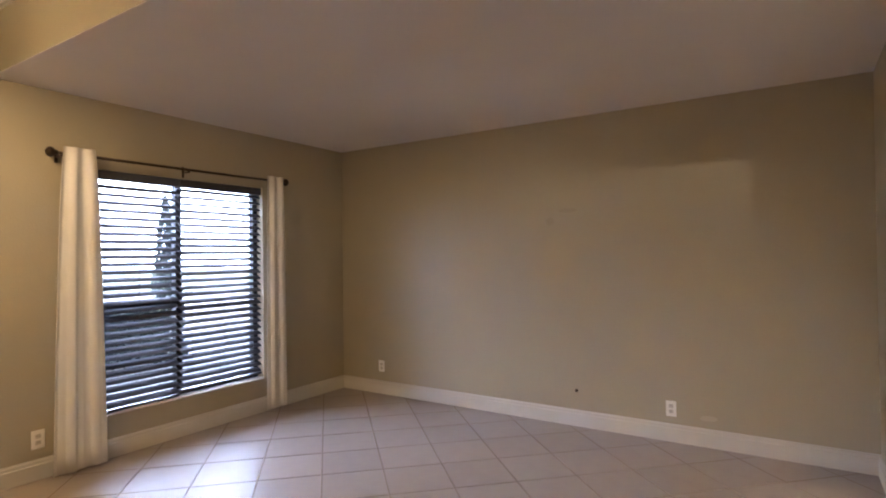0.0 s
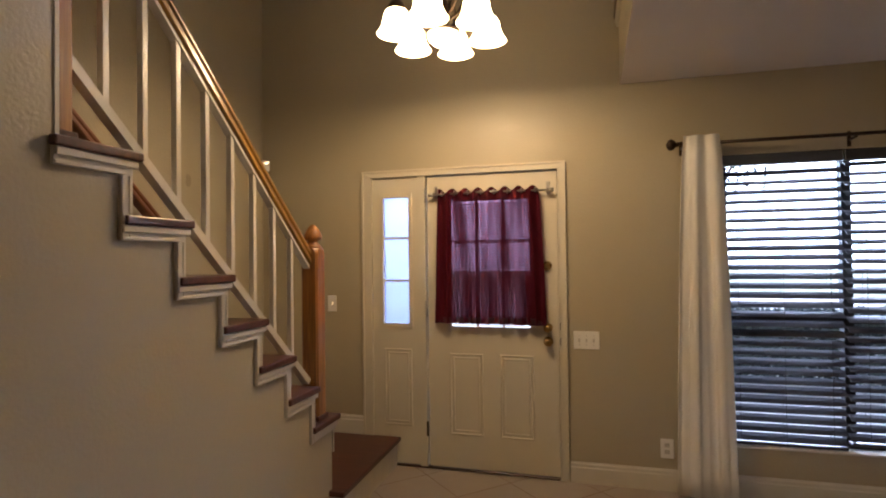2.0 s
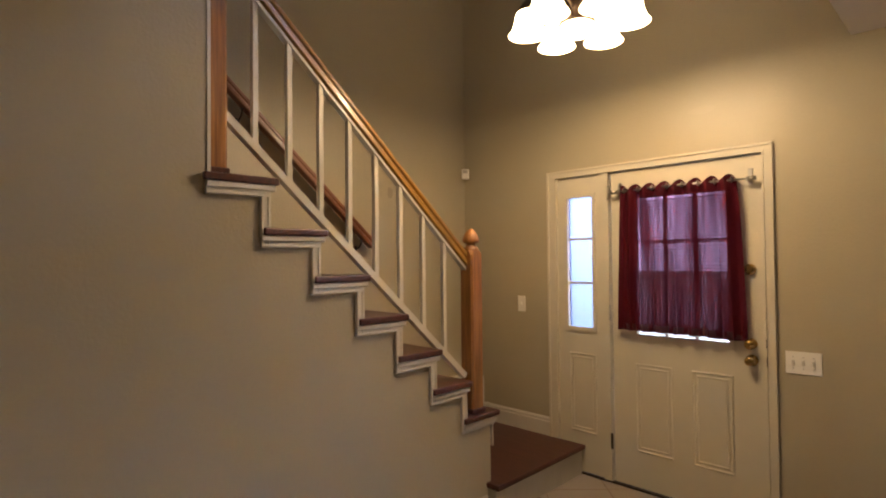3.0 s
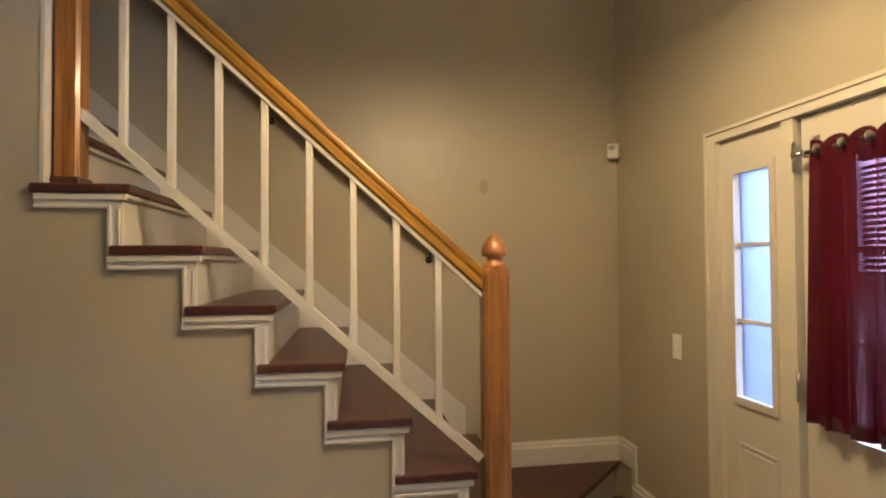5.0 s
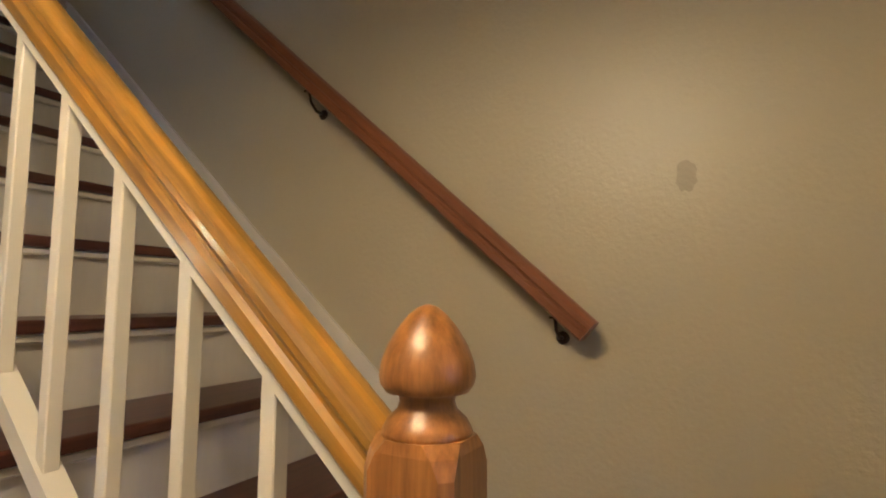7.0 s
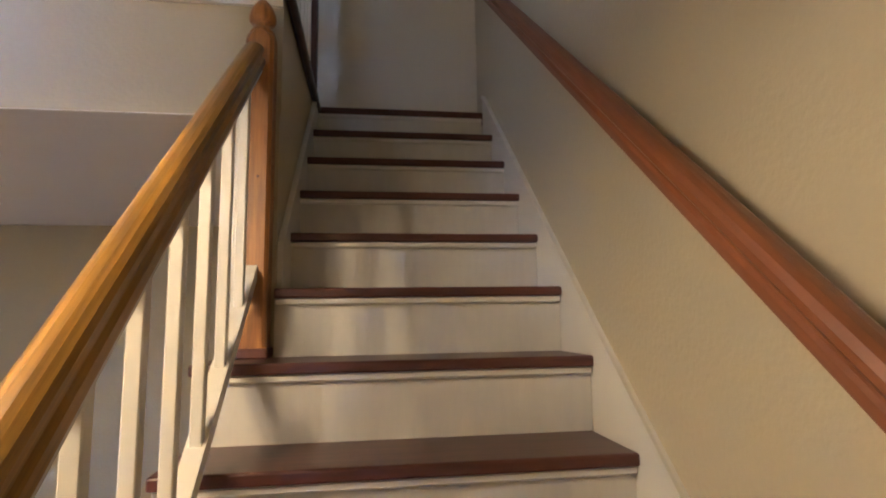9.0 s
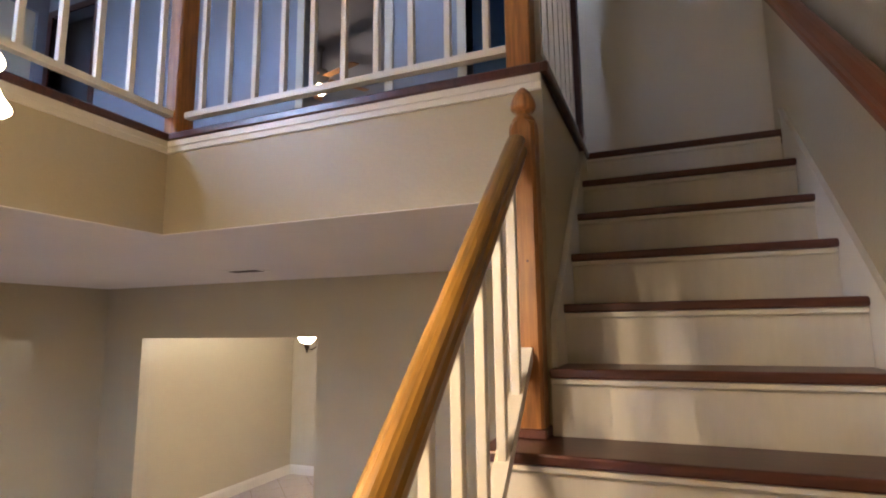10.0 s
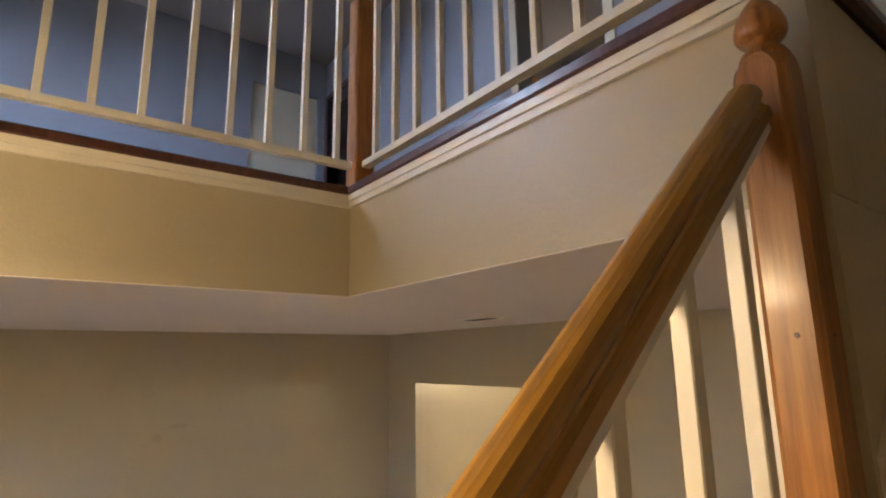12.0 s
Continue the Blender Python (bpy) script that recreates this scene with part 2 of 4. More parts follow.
prism(bm, [(0.914, LOFT_Y - 0.005), (LOFT_X + 0.005, LOFT_Y - 0.005), (LOFT_X + 0.005, -0.001), (X_RIGHT - 0.001, -0.001), (X_RIGHT - 0.001, -7.0), (0.001, -7.0), (0.001, -3.63), (0.914, -3.63)], "z", LOFT - 0.04, LOFT)
setting("loft_floor", bm, tread_wood, "dark stained wooden loft floor", "floor")
setting("wall_fascia", boxes((0.914, LOFT_X + 0.1, LOFT_Y - 0.1, LOFT_Y, CEIL + 0.003, LOFT - 0.041), (LOFT_X, LOFT_X + 0.1, LOFT_Y, -0.001, CEIL + 0.003, LOFT - 0.041)), wall_paint,
        "yellow beige painted edge of the loft floor", "wall")
# grey base puts the upper ceiling's deep shade into its colour
shaded_paint = material("shaded_paint", (0.48, 0.46, 0.47), 0.85, bump=0.5, bump_scale=70, stain=0.03)
setting("ceiling_upper", slab("z", TOP, TOP + 0.15, -T, X_RIGHT + T, -7.2, T), shaded_paint, "high ceiling over foyer and loft, greyed to hold its deep shade", "ceiling")

# ---- staircase ----
ZS = [0.0] + [RISE * k for k in range(1, 16)]


def nose(k):
    """How far the nosing of step k stands from the front wall."""
    return -2.268 + (9 - k) * 0.2335 if k <= 9 else -2.268 - (k - 9) * 0.2247


X_STAIR, X_TREAD = 1.045, 1.075
stair = thing("staircase", (0.5, -1.9, 0), "white painted staircase with dark stained treads and oak railing", "staircase")
for k in range(3, 16):
    y, z = nose(k), ZS[k]
    back = nose(k + 1) - 0.035 if k < 15 else Y_HALL + 0.002
    right = X_TREAD if k < 9 else 0.913
    bm = bmesh.new()
    if k == 9:
        prism(bm, [(0.019, y), (X_TREAD, y), (X_TREAD, -2.572), (X_STAIR + 0.001, -2.572), (X_STAIR + 0.001, -2.543), (0.912, -2.543), (0.912, back), (0.019, back)], "z", z - 0.03, z, bevel=0.006)
    elif k < 9:
        prism(bm, [(0.019, y), (X_TREAD, y), (X_TREAD, back - 0.03), (X_STAIR + 0.001, back - 0.03), (X_STAIR + 0.001, back), (0.019, back)], "z", z - 0.03, z, bevel=0.006)
    else:
        box(bm, 0.019, right - 0.001, back, y, z - 0.03, z, bevel=0.007, segments=2)
    tread = part("tread", bm, tread_wood, stair, "dark stained wooden tread")
    r = y - 0.03
    low = ZS[k - 1]
    bm = boxes((0.019, X_STAIR if k <= 9 else 0.912, r - 0.012, r, low - 0.005, z - 0.031))
    part("riser", bm, riser_paint, stair, "scuffed white painted riser")
    bm = boxes((0.02, (X_STAIR + 0.022) if k <= 9 else 0.911, r + 0.0005, r + 0.018, z - 0.05, z - 0.0305), bevel=0.004)
    part("nosing_moulding", bm, white_trim, stair)
# lowest two steps: a platform by the door and a winder
bm = prism(bmesh.new(), [(0.012, -0.95), (1.135, -0.965), (1.12, -0.002), (0.012, -0.002)], "z", ZS[1] - 0.03, ZS[1], bevel=0.006)
part("tread", bm, tread_wood, stair, "wide dark wooden platform step beside the front door")
bm = prism(bmesh.new(), [(0.012, -0.95), (1.105, -0.95), (1.09, -0.002), (0.012, -0.002)], "z", 0, ZS[1] - 0.0305)
part("riser", bm, riser_paint, stair)
bm = prism(bmesh.new(), [(0.012, -0.95), (0.95, -0.95), (0.012, -0.012)], "z", ZS[2] - 0.03, ZS[2], bevel=0.006)
part("tread", bm, tread_wood, stair, "dark wooden winder step")
bm = prism(bmesh.new(), [(0.012, -0.95), (0.91, -0.95), (0.012, -0.052)], "z", ZS[1], ZS[2] - 0.0305)
part("riser", bm, riser_paint, stair)

# wall under the flight, stepped along the treads
outline = [(-0.925, 0.0)]
for k in range(3, 9):
    outline += [(nose(k) - 0.043, ZS[k - 1] + (0.0 if k > 3 else -0.4)), (nose(k) - 0.043, ZS[k] - 0.0305)] if k > 3 else [(nose(3) - 0.06, ZS[3] - 0.0305)]
outline += [(nose(9) - 0.043, ZS[8] - 0.0305), (nose(9) - 0.043, ZS[9] - 0.0305), (-2.543, ZS[9] - 0.0305), (-2.543, CEIL), (Y_BACK, CEIL), (Y_BACK, 0.0)]
flat = []
for p in outline:
    if not flat or (abs(p[0] - flat[-1][0]) > 1e-6 or abs(p[1] - flat[-1][1]) > 1e-6):
        flat.append(p)
bm = prism(bmesh.new(), flat, "x", 0.93, X_STAIR)
setting("wall_stair", bm, wall_paint, "beige textured wall under the staircase", "wall")
setting("wall_stair_upper", boxes((0.914, X_STAIR, -3.64, -2.671, CEIL + 0.001, LOFT - 0.041), (0.914, 0.929, -3.64, -2.545, 1.6, CEIL)), wall_paint,
        "beige wall between the stair flight and loft", "wall")

# stepped white moulding on the wall under the flight
for k in range(4, 10):
    yr, z = nose(k) - 0.03, ZS[k]
    rear = -2.563 if k == 9 else nose(k + 1) - 0.0755
    bm = boxes((X_STAIR + 0.0005, X_STAIR + 0.012, rear, yr, z - 0.080, z - 0.0305))
    box(bm, X_STAIR + 0.0119, X_STAIR + 0.022, rear, yr + 0.0175, z - 0.056, z - 0.0305, bevel=0.004)
    box(bm, X_STAIR + 0.0119, X_STAIR + 0.018, rear, yr - 0.033, z - 0.080, z - 0.068, bevel=0.002)
    part("stringer_moulding", bm, white_trim, stair)
    low = ZS[k - 1] - 0.080
    bm = boxes((X_STAIR + 0.0005, X_STAIR + 0.0115, yr - 0.045, yr, low, z - 0.0802))
    box(bm, X_STAIR + 0.0114, X_STAIR + 0.0175, yr - 0.045, yr - 0.033, low, z - 0.0802, bevel=0.002)
    box(bm, X_STAIR + 0.0114, X_STAIR + 0.015, yr - 0.016, yr - 0.005, low, z - 0.0802, bevel=0.002)
    part("stringer_moulding", bm, white_trim, stair)
k = 3
bm = boxes((X_STAIR + 0.0005, X_STAIR + 0.02, nose(4) - 0.062, nose(3) - 0.018, ZS[3] - 0.062, ZS[3] - 0.031), (X_STAIR + 0.0005, X_STAIR + 0.012, nose(4) - 0.062, nose(3) - 0.03, ZS[3] - 0.080, ZS[3] - 0.062), bevel=0.003)
part("stringer_moulding", bm, white_trim, stair)
# skirting board along the wall side
def skirt(y):
    return 1.928 + (-2.268 - y) * (0.8745 if y > -2.268 else 0.909)


for x0, x1, cap, y0 in ((0.001, 0.018, 0.0165, -0.93), (0.897, 0.9135, 0.899, -2.56)):
    mid = [(-2.268, skirt(-2.268))] if y0 > -2.268 else []
    top = [(y0, skirt(y0))] + mid + [(-3.62, skirt(-3.62))]
    bm = prism(bmesh.new(), top + [(-3.62, 2.7), (y0, skirt(y0) - 0.45)], "x", x0, x1)
    part("skirt_board", bm, white_trim, stair)
    for (ya, za), (yb, zb) in zip(top, top[1:]):
        bm = sweep(bmesh.new(), [(-0.006, -0.011), (0.006, -0.011), (0.006, 0.0), (-0.006, 0.004)], (cap, ya, za), (cap, yb, zb))
        part("skirt_cap", bm, white_trim, stair)

# ---- posts and railings ----


def post(name, x, y, z0, shoulder, tip, half, label):
    """A square oak post with an acorn finial."""
    ob = thing(name, (x, y, z0), label, "newel post")
    bm = bmesh.new()
    cut, low, edge = 0.011, shoulder - 0.03, half - 0.0005
    corner = [(1, 1), (-1, 1), (-1, -1), (1, -1)]

    def ring(z, c, r):
        out = []
        for k, (a, b) in enumerate(corner):
            pair = [(a * r, b * (r - c)), (a * (r - c), b * r)]
            out += pair if k % 2 == 0 else pair[::-1]
        return [bm.verts.new((x + p, y + q, z)) for p, q in out]

    rings = [ring(z0, cut, half), ring(low, cut, half), ring(shoulder - 0.012, cut * 1.7, edge), ring(shoulder, cut * 2.4, half * 0.94)]
    faces = [bm.faces.new(rings[0]), bm.faces.new(rings[-1])]
    for a, b in zip(rings, rings[1:]):
        faces += [bm.faces.new((a[k], a[(k + 1) % 8], b[(k + 1) % 8], b[k])) for k in range(8)]
    bmesh.ops.recalc_face_normals(bm, faces=faces)
    part("shaft", bm, oak_post, ob)
    h = tip - shoulder
    profile = [(half * 0.94, 0.0), (half * 0.93, 0.05), (half * 0.82, 0.13), (half * 0.62, 0.20), (half * 0.57, 0.26), (half * 0.60, 0.31), (half * 0.86, 0.335), (half * 0.97, 0.39),
               (half * 1.0, 0.46), (half * 0.96, 0.56), (half * 0.83, 0.69), (half * 0.62, 0.82), (half * 0.40, 0.92), (half * 0.20, 0.98), (half * 0.04, 1.0)]
    part("finial", lathe(bmesh.new(), [(r, shoulder - 0.002 + f * h) for r, f in profile], (x, y, 0)), oak_post, ob)
    return ob


low_newel = post("newel_post", 0.985, -1.01, ZS[3], 1.55, 1.68, 0.049, "square oak newel post with acorn finial on the bottom step")
part("base_moulding", boxes((0.985 - 0.056, 0.985 + 0.056, -1.01 - 0.056, -1.01 + 0.056, ZS[3] + 0.0005, ZS[3] + 0.028), bevel=0.004), tread_wood, low_newel)
high_post = post("newel_post", 0.965, -2.497, ZS[9], 2.838, 2.962, 0.042, "tall oak newel post with acorn finial beside the wall")
part("base_moulding", boxes((0.965 - 0.049, 0.965 + 0.049, -2.497 - 0.045, -2.497 + 0.049, ZS[9] + 0.0005, ZS[9] + 0.03), bevel=0.004), tread_wood, high_post)

part("plug", lathe(bmesh.new(), [(0.0045, -0.0425), (0.004, -0.0432)], (0.965, -2.497, 2.372), 12, "x"), dark_wood, high_post, "small dark wooden plug")
part("plug", lathe(bmesh.new(), [(0.004, 0.0425), (0.0035, 0.0431)], (0.958, -2.497, 2.372), 12, "y"), dark_wood, high_post)

RX = 0.972
RS = 0.905


def rail_low(y):
    return 1.421 + (-1.04 - y) * RS


balustrade = thing("stair_railing", (RX, -1.75, 1.2), "oak handrail over square white balusters along the open stair side", "railing")
c = math.cos(math.atan(RS))
half_rail = [(0.020, 0.0), (0.029, 0.009), (0.029, 0.026), (0.0215, 0.032), (0.0215, 0.038), (0.028, 0.046), (0.0285, 0.056), (0.024, 0.065), (0.015, 0.071), (0.006, 0.074)]
profile = [(-a, b) for a, b in half_rail] + half_rail[::-1]
ya, yb = -1.058, -2.456
bm = sweep(bmesh.new(), [(s, u + 0.012) for s, u in profile], (RX, ya, rail_low(ya)), (RX, yb, rail_low(yb)))
part("handrail", bm, oak_rail, balustrade, "golden oak handrail with grooved sides")
bm = sweep(bmesh.new(), [(-0.018, -0.002), (-0.018, 0.012), (0.018, 0.012), (0.018, -0.002)], (RX, ya, rail_low(ya)), (RX, yb, rail_low(yb)))
part("fillet", bm, white_trim, balustrade)


def shoe(y):
    return 0.844 + (-1.062 - y) * 0.9066


bm = sweep(bmesh.new(), [(-0.02, -0.032), (-0.02, 0.0), (0.02, 0.0), (0.02, -0.032)], (RX, ya, shoe(ya)), (RX, yb, shoe(yb)))
part("bottom_rail", bm, white_trim, balustrade)
for i in range(8):
    y = -1.226 - i * 0.1575
    part("baluster", boxes((RX - 0.0125, RX + 0.0125, y - 0.0125, y + 0.0125, shoe(y) - 0.012, rail_low(y) + 0.008), bevel=0.002), white_trim, balustrade)

wall_rail = thing("wall_handrail", (0.06, -2.0, 2.3), "dark oak handrail on bronze brackets along the stair wall", "handrail")


def wrail(y):
    return 1.546 + (-1.023 - y) * 0.886


half_rail = [(0.022, 0.0), (0.030, 0.006), (0.030, 0.021), (0.025, 0.026), (0.025, 0.031), (0.030, 0.037), (0.030, 0.048), (0.023, 0.058), (0.012, 0.063)]
bm = sweep(bmesh.new(), [(-a, b) for a, b in half_rail] + [(0.0, 0.064)] + half_rail[::-1],
           (0.085, -1.062, wrail(-1.062)), (0.085, -3.45, wrail(-3.45)))
part("rail", bm, oak_wall_rail, wall_rail)
for y in (-1.13, -1.975, -2.87):
    z = wrail(y)
    bm = tube(bmesh.new(), [(0.004, y, z - 0.06), (0.04, y, z - 0.058), (0.07, y, z - 0.035), (0.082, y, z + 0.002)], 0.005)
    lathe(bm, [(0.018, 0.001), (0.018, 0.005), (0.009, 0.01)], (0, y, z - 0.06), 16, "x")
    box(bm, 0.072, 0.094, y - 0.012, y + 0.012, z - 0.006, z - 0.0005)
    part("bracket", bm, bronze, wall_rail)

setting("trim_wall_end", boxes((1.0085, X_STAIR + 0.004, -2.5428, -2.5395, ZS[9] + 0.0005, CEIL - 0.001), (X_STAIR + 0.0005, X_STAIR + 0.004, -2.552, -2.5428, ZS[9] + 0.0005, CEIL - 0.001)), white_trim, "white corner bead where the wall meets the post", "trim")

# loft edge: nosing, trim board and railing
setting("trim_loft_nosing", boxes((0.905, LOFT_X - 0.03, LOFT_Y - 0.004, LOFT_Y + 0.032, LOFT - 0.032, LOFT + 0.004), (LOFT_X - 0.032, LOFT_X + 0.004, LOFT_Y - 0.004, -0.001, LOFT - 0.032, LOFT + 0.004),
                                  (0.885, 0.912, -3.62, LOFT_Y + 0.032, LOFT - 0.032, LOFT + 0.004), bevel=0.006), dark_wood, "dark stained nosing along the loft edge", "trim")
setting("trim_loft_board", boxes((0.914, LOFT_X - 0.013, LOFT_Y + 0.0005, LOFT_Y + 0.014, LOFT - 0.085, LOFT - 0.0325), (LOFT_X - 0.014, LOFT_X - 0.0005, LOFT_Y + 0.001, -0.001, LOFT - 0.085, LOFT - 0.0325),
                                 (0.914, LOFT_X - 0.02, LOFT_Y + 0.0145, LOFT_Y + 0.022, LOFT - 0.06, LOFT - 0.0325), (LOFT_X - 0.022, LOFT_X - 0.0145, LOFT_Y + 0.0225, -0.001, LOFT - 0.06, LOFT - 0.0325)), white_trim,
        "white moulding board under the loft nosing", "trim")


def loft_post(x, y, mat, label):
    ob = thing("loft_newel_post", (x, y, LOFT), label, "newel post", "loft newel posts")
    part("shaft", boxes((x - 0.045, x + 0.045, y - 0.045, y + 0.045, LOFT + 0.0045, LOFT + 1.0), bevel=0.005), mat, ob)
    part("cap", boxes((x - 0.055, x + 0.055, y - 0.055, y + 0.055, LOFT + 1.0, LOFT + 1.025), bevel=0.005), mat, ob)
    return ob


loft_post(2.63, -2.60, oak_post, "square oak newel post at the loft corner")
loft_post(0.99, -2.60, oak_post, "square oak newel post at the stair opening of the loft")
end_post = thing("loft_newel_post", (0.94, -3.6, LOFT), "dark stained wooden post at the top of the stairs", "newel post", "loft newel posts")
part("shaft", boxes((0.905, 0.975, -3.635, -3.565, LOFT + 0.0045, LOFT + 1.05), bevel=0.004), dark_wood, end_post)


def loft_rail(a, b, first, step, count, label):
    """White balusters between two white rails under an oak handrail."""
    a, b = Vector(a), Vector(b)
    mid = (a + b) / 2
    ob = thing("loft_railing", (mid.x, mid.y, LOFT), label, "railing", "loft railings")
    for z0, z1, w, mat, name in ((0.083, 0.111, 0.018, white_trim, "bottom_rail"), (0.895, 0.915, 0.018, white_trim, "fillet"), (0.9155, 0.975, 0.03, oak_rail, "handrail")):
        part(name, sweep(bmesh.new(), [(-w, z0), (-w, z1), (w, z1), (w, z0)], (a.x, a.y, LOFT), (b.x, b.y, LOFT)), mat, ob)
    for i in range(count):
        p = a + (b - a).normalized() * (first + i * step)
        part("baluster", boxes((p.x - 0.0125, p.x + 0.0125, p.y - 0.0125, p.y + 0.0125, LOFT + 0.109, LOFT + 0.897), bevel=0.002), white_trim, ob)
    return ob


loft_rail((2.58, -2.60, 0), (1.04, -2.60, 0), 0.086, 0.1531, 10, "white baluster railing along the loft edge facing the front")
loft_rail((2.63, -2.55, 0), (2.63, -0.002, 0), 0.066, 0.1462, 17, "white baluster railing along the loft edge over the foyer")
loft_rail((0.945, -2.65, 0), (0.94, -3.56, 0), 0.06, 0.13, 7, "white baluster railing beside the stair opening")

# ---- baseboards ----


def baseboard(bm, a, b, out, z=0.0, tall=0.135):
    """A board with a stepped top along a wall from a to b; out is the side on which it stands proud."""
    a, b, out = Vector((*a, z)), Vector((*b, z)), Vector((*out, 0))
    prof = [(0.0005, 0.0), (0.016, 0.0), (0.016, tall - 0.035), (0.011, tall - 0.03), (0.011, tall - 0.012), (0.006, tall - 0.006), (0.006, tall), (0.0005, tall)]
    p = [bm.verts.new(a + out * s + Vector((0, 0, u))) for s, u in prof]
    q = [bm.verts.new(b + out * s + Vector((0, 0, u))) for s, u in prof]
    n = len(prof)
    faces = [bm.faces.new(p), bm.faces.new(q[::-1])] + [bm.faces.new((p[i], q[i], q[(i + 1) % n], p[(i + 1) % n])) for i in range(n)]
    bmesh.ops.recalc_face_normals(bm, faces=faces)


bm = bmesh.new()
baseboard(bm, (2.307, 0), (X_RIGHT - 0.017, 0), (0, -1))
setting("baseboard_front", bm, white_trim, "white stepped baseboard under the window", "baseboard")
bm = bmesh.new()
baseboard(bm, (X_RIGHT, -0.001), (X_RIGHT, Y_BACK + 0.001), (-1, 0))
setting("baseboard_east", bm, white_trim, "white stepped baseboard along the blank wall", "baseboard")
bm = bmesh.new()
baseboard(bm, (5.290, Y_BACK), (X_RIGHT - 0.017, Y_BACK), (0, 1))
baseboard(bm, (X_STAIR + 0.017, Y_BACK), (3.277, Y_BACK), (0, 1))
setting("baseboard_back", bm, white_trim, "white stepped baseboard along the back wall", "baseboard")
bm = bmesh.new()
baseboard(bm, (X_STAIR, -0.96), (X_STAIR, Y_BACK + 0.001), (1, 0))
setting("baseboard_stair", bm, white_trim, "white stepped baseboard under the staircase", "baseboard")
bm = bmesh.new()
baseboard(bm, (0, -0.93), (0, -0.017), (1, 0), ZS[2])
baseboard(bm, (0.0005, 0), (0.19, 0), (0, -1), ZS[2])
baseboard(bm, (0.15, 0), (0.835, 0), (0, -1), ZS[1])
box(bm, 0.15, 0.19, -0.0155, -0.0005, ZS[1] + 0.1355, ZS[2] - 0.0005)
setting("baseboard_landing", bm, white_trim, "white baseboard stepping down beside the winder step", "baseboard")

# ---- front door with sidelight ----
glass = material("glass", (0.9, 0.95, 1.0), 0.02, transmission=1.0)
frosted = material("frosted_glass", (0.115, 0.14, 0.235), 0.55, transmission=1.0, grain=0.03, scale=(40, 40, 40))
cas = bmesh.new()
for x0, x1 in ((0.838, 0.913), (2.246, 2.300)):
    box(cas, x0, x1, -0.014, -0.0005, 0.0, 2.075)
box(cas, 0.838, 2.300, -0.014, -0.0005, 2.0751, 2.122)
for a in ((0.838, 0.852, -0.022, -0.0142, 0, 2.108), (2.286, 2.300, -0.022, -0.0142, 0, 2.108), (0.838, 2.300, -0.022, -0.0142, 2.1085, 2.122),
          (0.895, 0.913, -0.019, -0.0142, 0, 2.072), (2.246, 2.256, -0.019, -0.0142, 0, 2.072), (0.895, 2.256, -0.019, -0.0142, 2.0725, 2.085)):
    box(cas, *a)
setting("trim_door", cas, door_paint, "cream moulded casing around the front door and sidelight", "trim")
door = tagged(thing("door_1", (1.79, 0.02, 0.0), "closed cream panelled front door with glazed upper half", "door"), kind="structure")


def panel(bm, x0, x1, z0, z1, y):
    """A raised panel in a shallow sunk field, on a face at y that looks towards the room."""
    for g, h, d in ((0.0, 0.012, 0.007), (0.024, 0.0, 0.005)):
        o = [(x0 + g, z0 + g), (x1 - g, z0 + g), (x1 - g, z1 - g), (x0 + g, z1 - g)]
        i = [(x0 + g + 0.014, z0 + g + 0.014), (x1 - g - 0.014, z0 + g + 0.014), (x1 - g - 0.014, z1 - g - 0.014), (x0 + g + 0.014, z1 - g - 0.014)]
        for k in range(4):
            n = (k + 1) % 4
            a, b = [bm.verts.new((*(p[0], y - 0.0003), p[1])) for p in (o[k], o[n])]
            c, e = [bm.verts.new((p[0], y - d, p[1])) for p in (((o[n][0] + i[n][0]) / 2, (o[n][1] + i[n][1]) / 2), ((o[k][0] + i[k][0]) / 2, (o[k][1] + i[k][1]) / 2))]
            f, g2 = [bm.verts.new((p[0], y - 0.0003, p[1])) for p in (i[n], i[k])]
            bm.faces.new((a, b, c, e))
            bm.faces.new((e, c, f, g2))


LEAF = (1.334, 2.242, 0.014, 2.066)
leaf = part("leaf", slab("y", 0.012, 0.056, *LEAF, [(1.50, 2.06, 1.0, 1.905)]), door_paint, door)
bm = bmesh.new()
for x0, x1 in ((1.486, 1.725), (1.842, 2.074)):
    panel(bm, x0, x1, 0.245, 0.815, 0.012)
part("panel_moulding", bm, door_paint, leaf)
bm = slab("y", 0.002, 0.0118, 1.475, 2.085, 0.975, 1.93, [(1.505, 2.055, 1.005, 1.90)])
part("glass_frame", bm, door_paint, leaf)
bm = boxes(*[(1.505 + 0.55 * i / 3 - 0.009, 1.505 + 0.55 * i / 3 + 0.009, 0.02, 0.048, 1.0, 1.905) for i in (1, 2)],
           *[(1.50, 2.06, 0.0195, 0.0485, 1.005 + 0.895 * i / 3 - 0.009, 1.005 + 0.895 * i / 3 + 0.009) for i in (1, 2)])
part("muntin", bm, door_paint, leaf)
pane = part("pane", boxes((1.50, 2.06, 0.034, 0.037, 1.0, 1.905)), glass, leaf)
pane.visible_shadow = False
part("threshold", boxes((0.92, 2.24, -0.012, 0.10, 0.0005, 0.012), bevel=0.003), bronze, door)
part("weatherstrip", boxes((1.334, 2.242, 0.06, 0.075, 2.0665, 2.083), (1.322, 1.3335, 0.058, 0.075, 0.014, 2.083), (2.2425, 2.252, 0.058, 0.075, 0.014, 2.083)), plastic_dark, door)
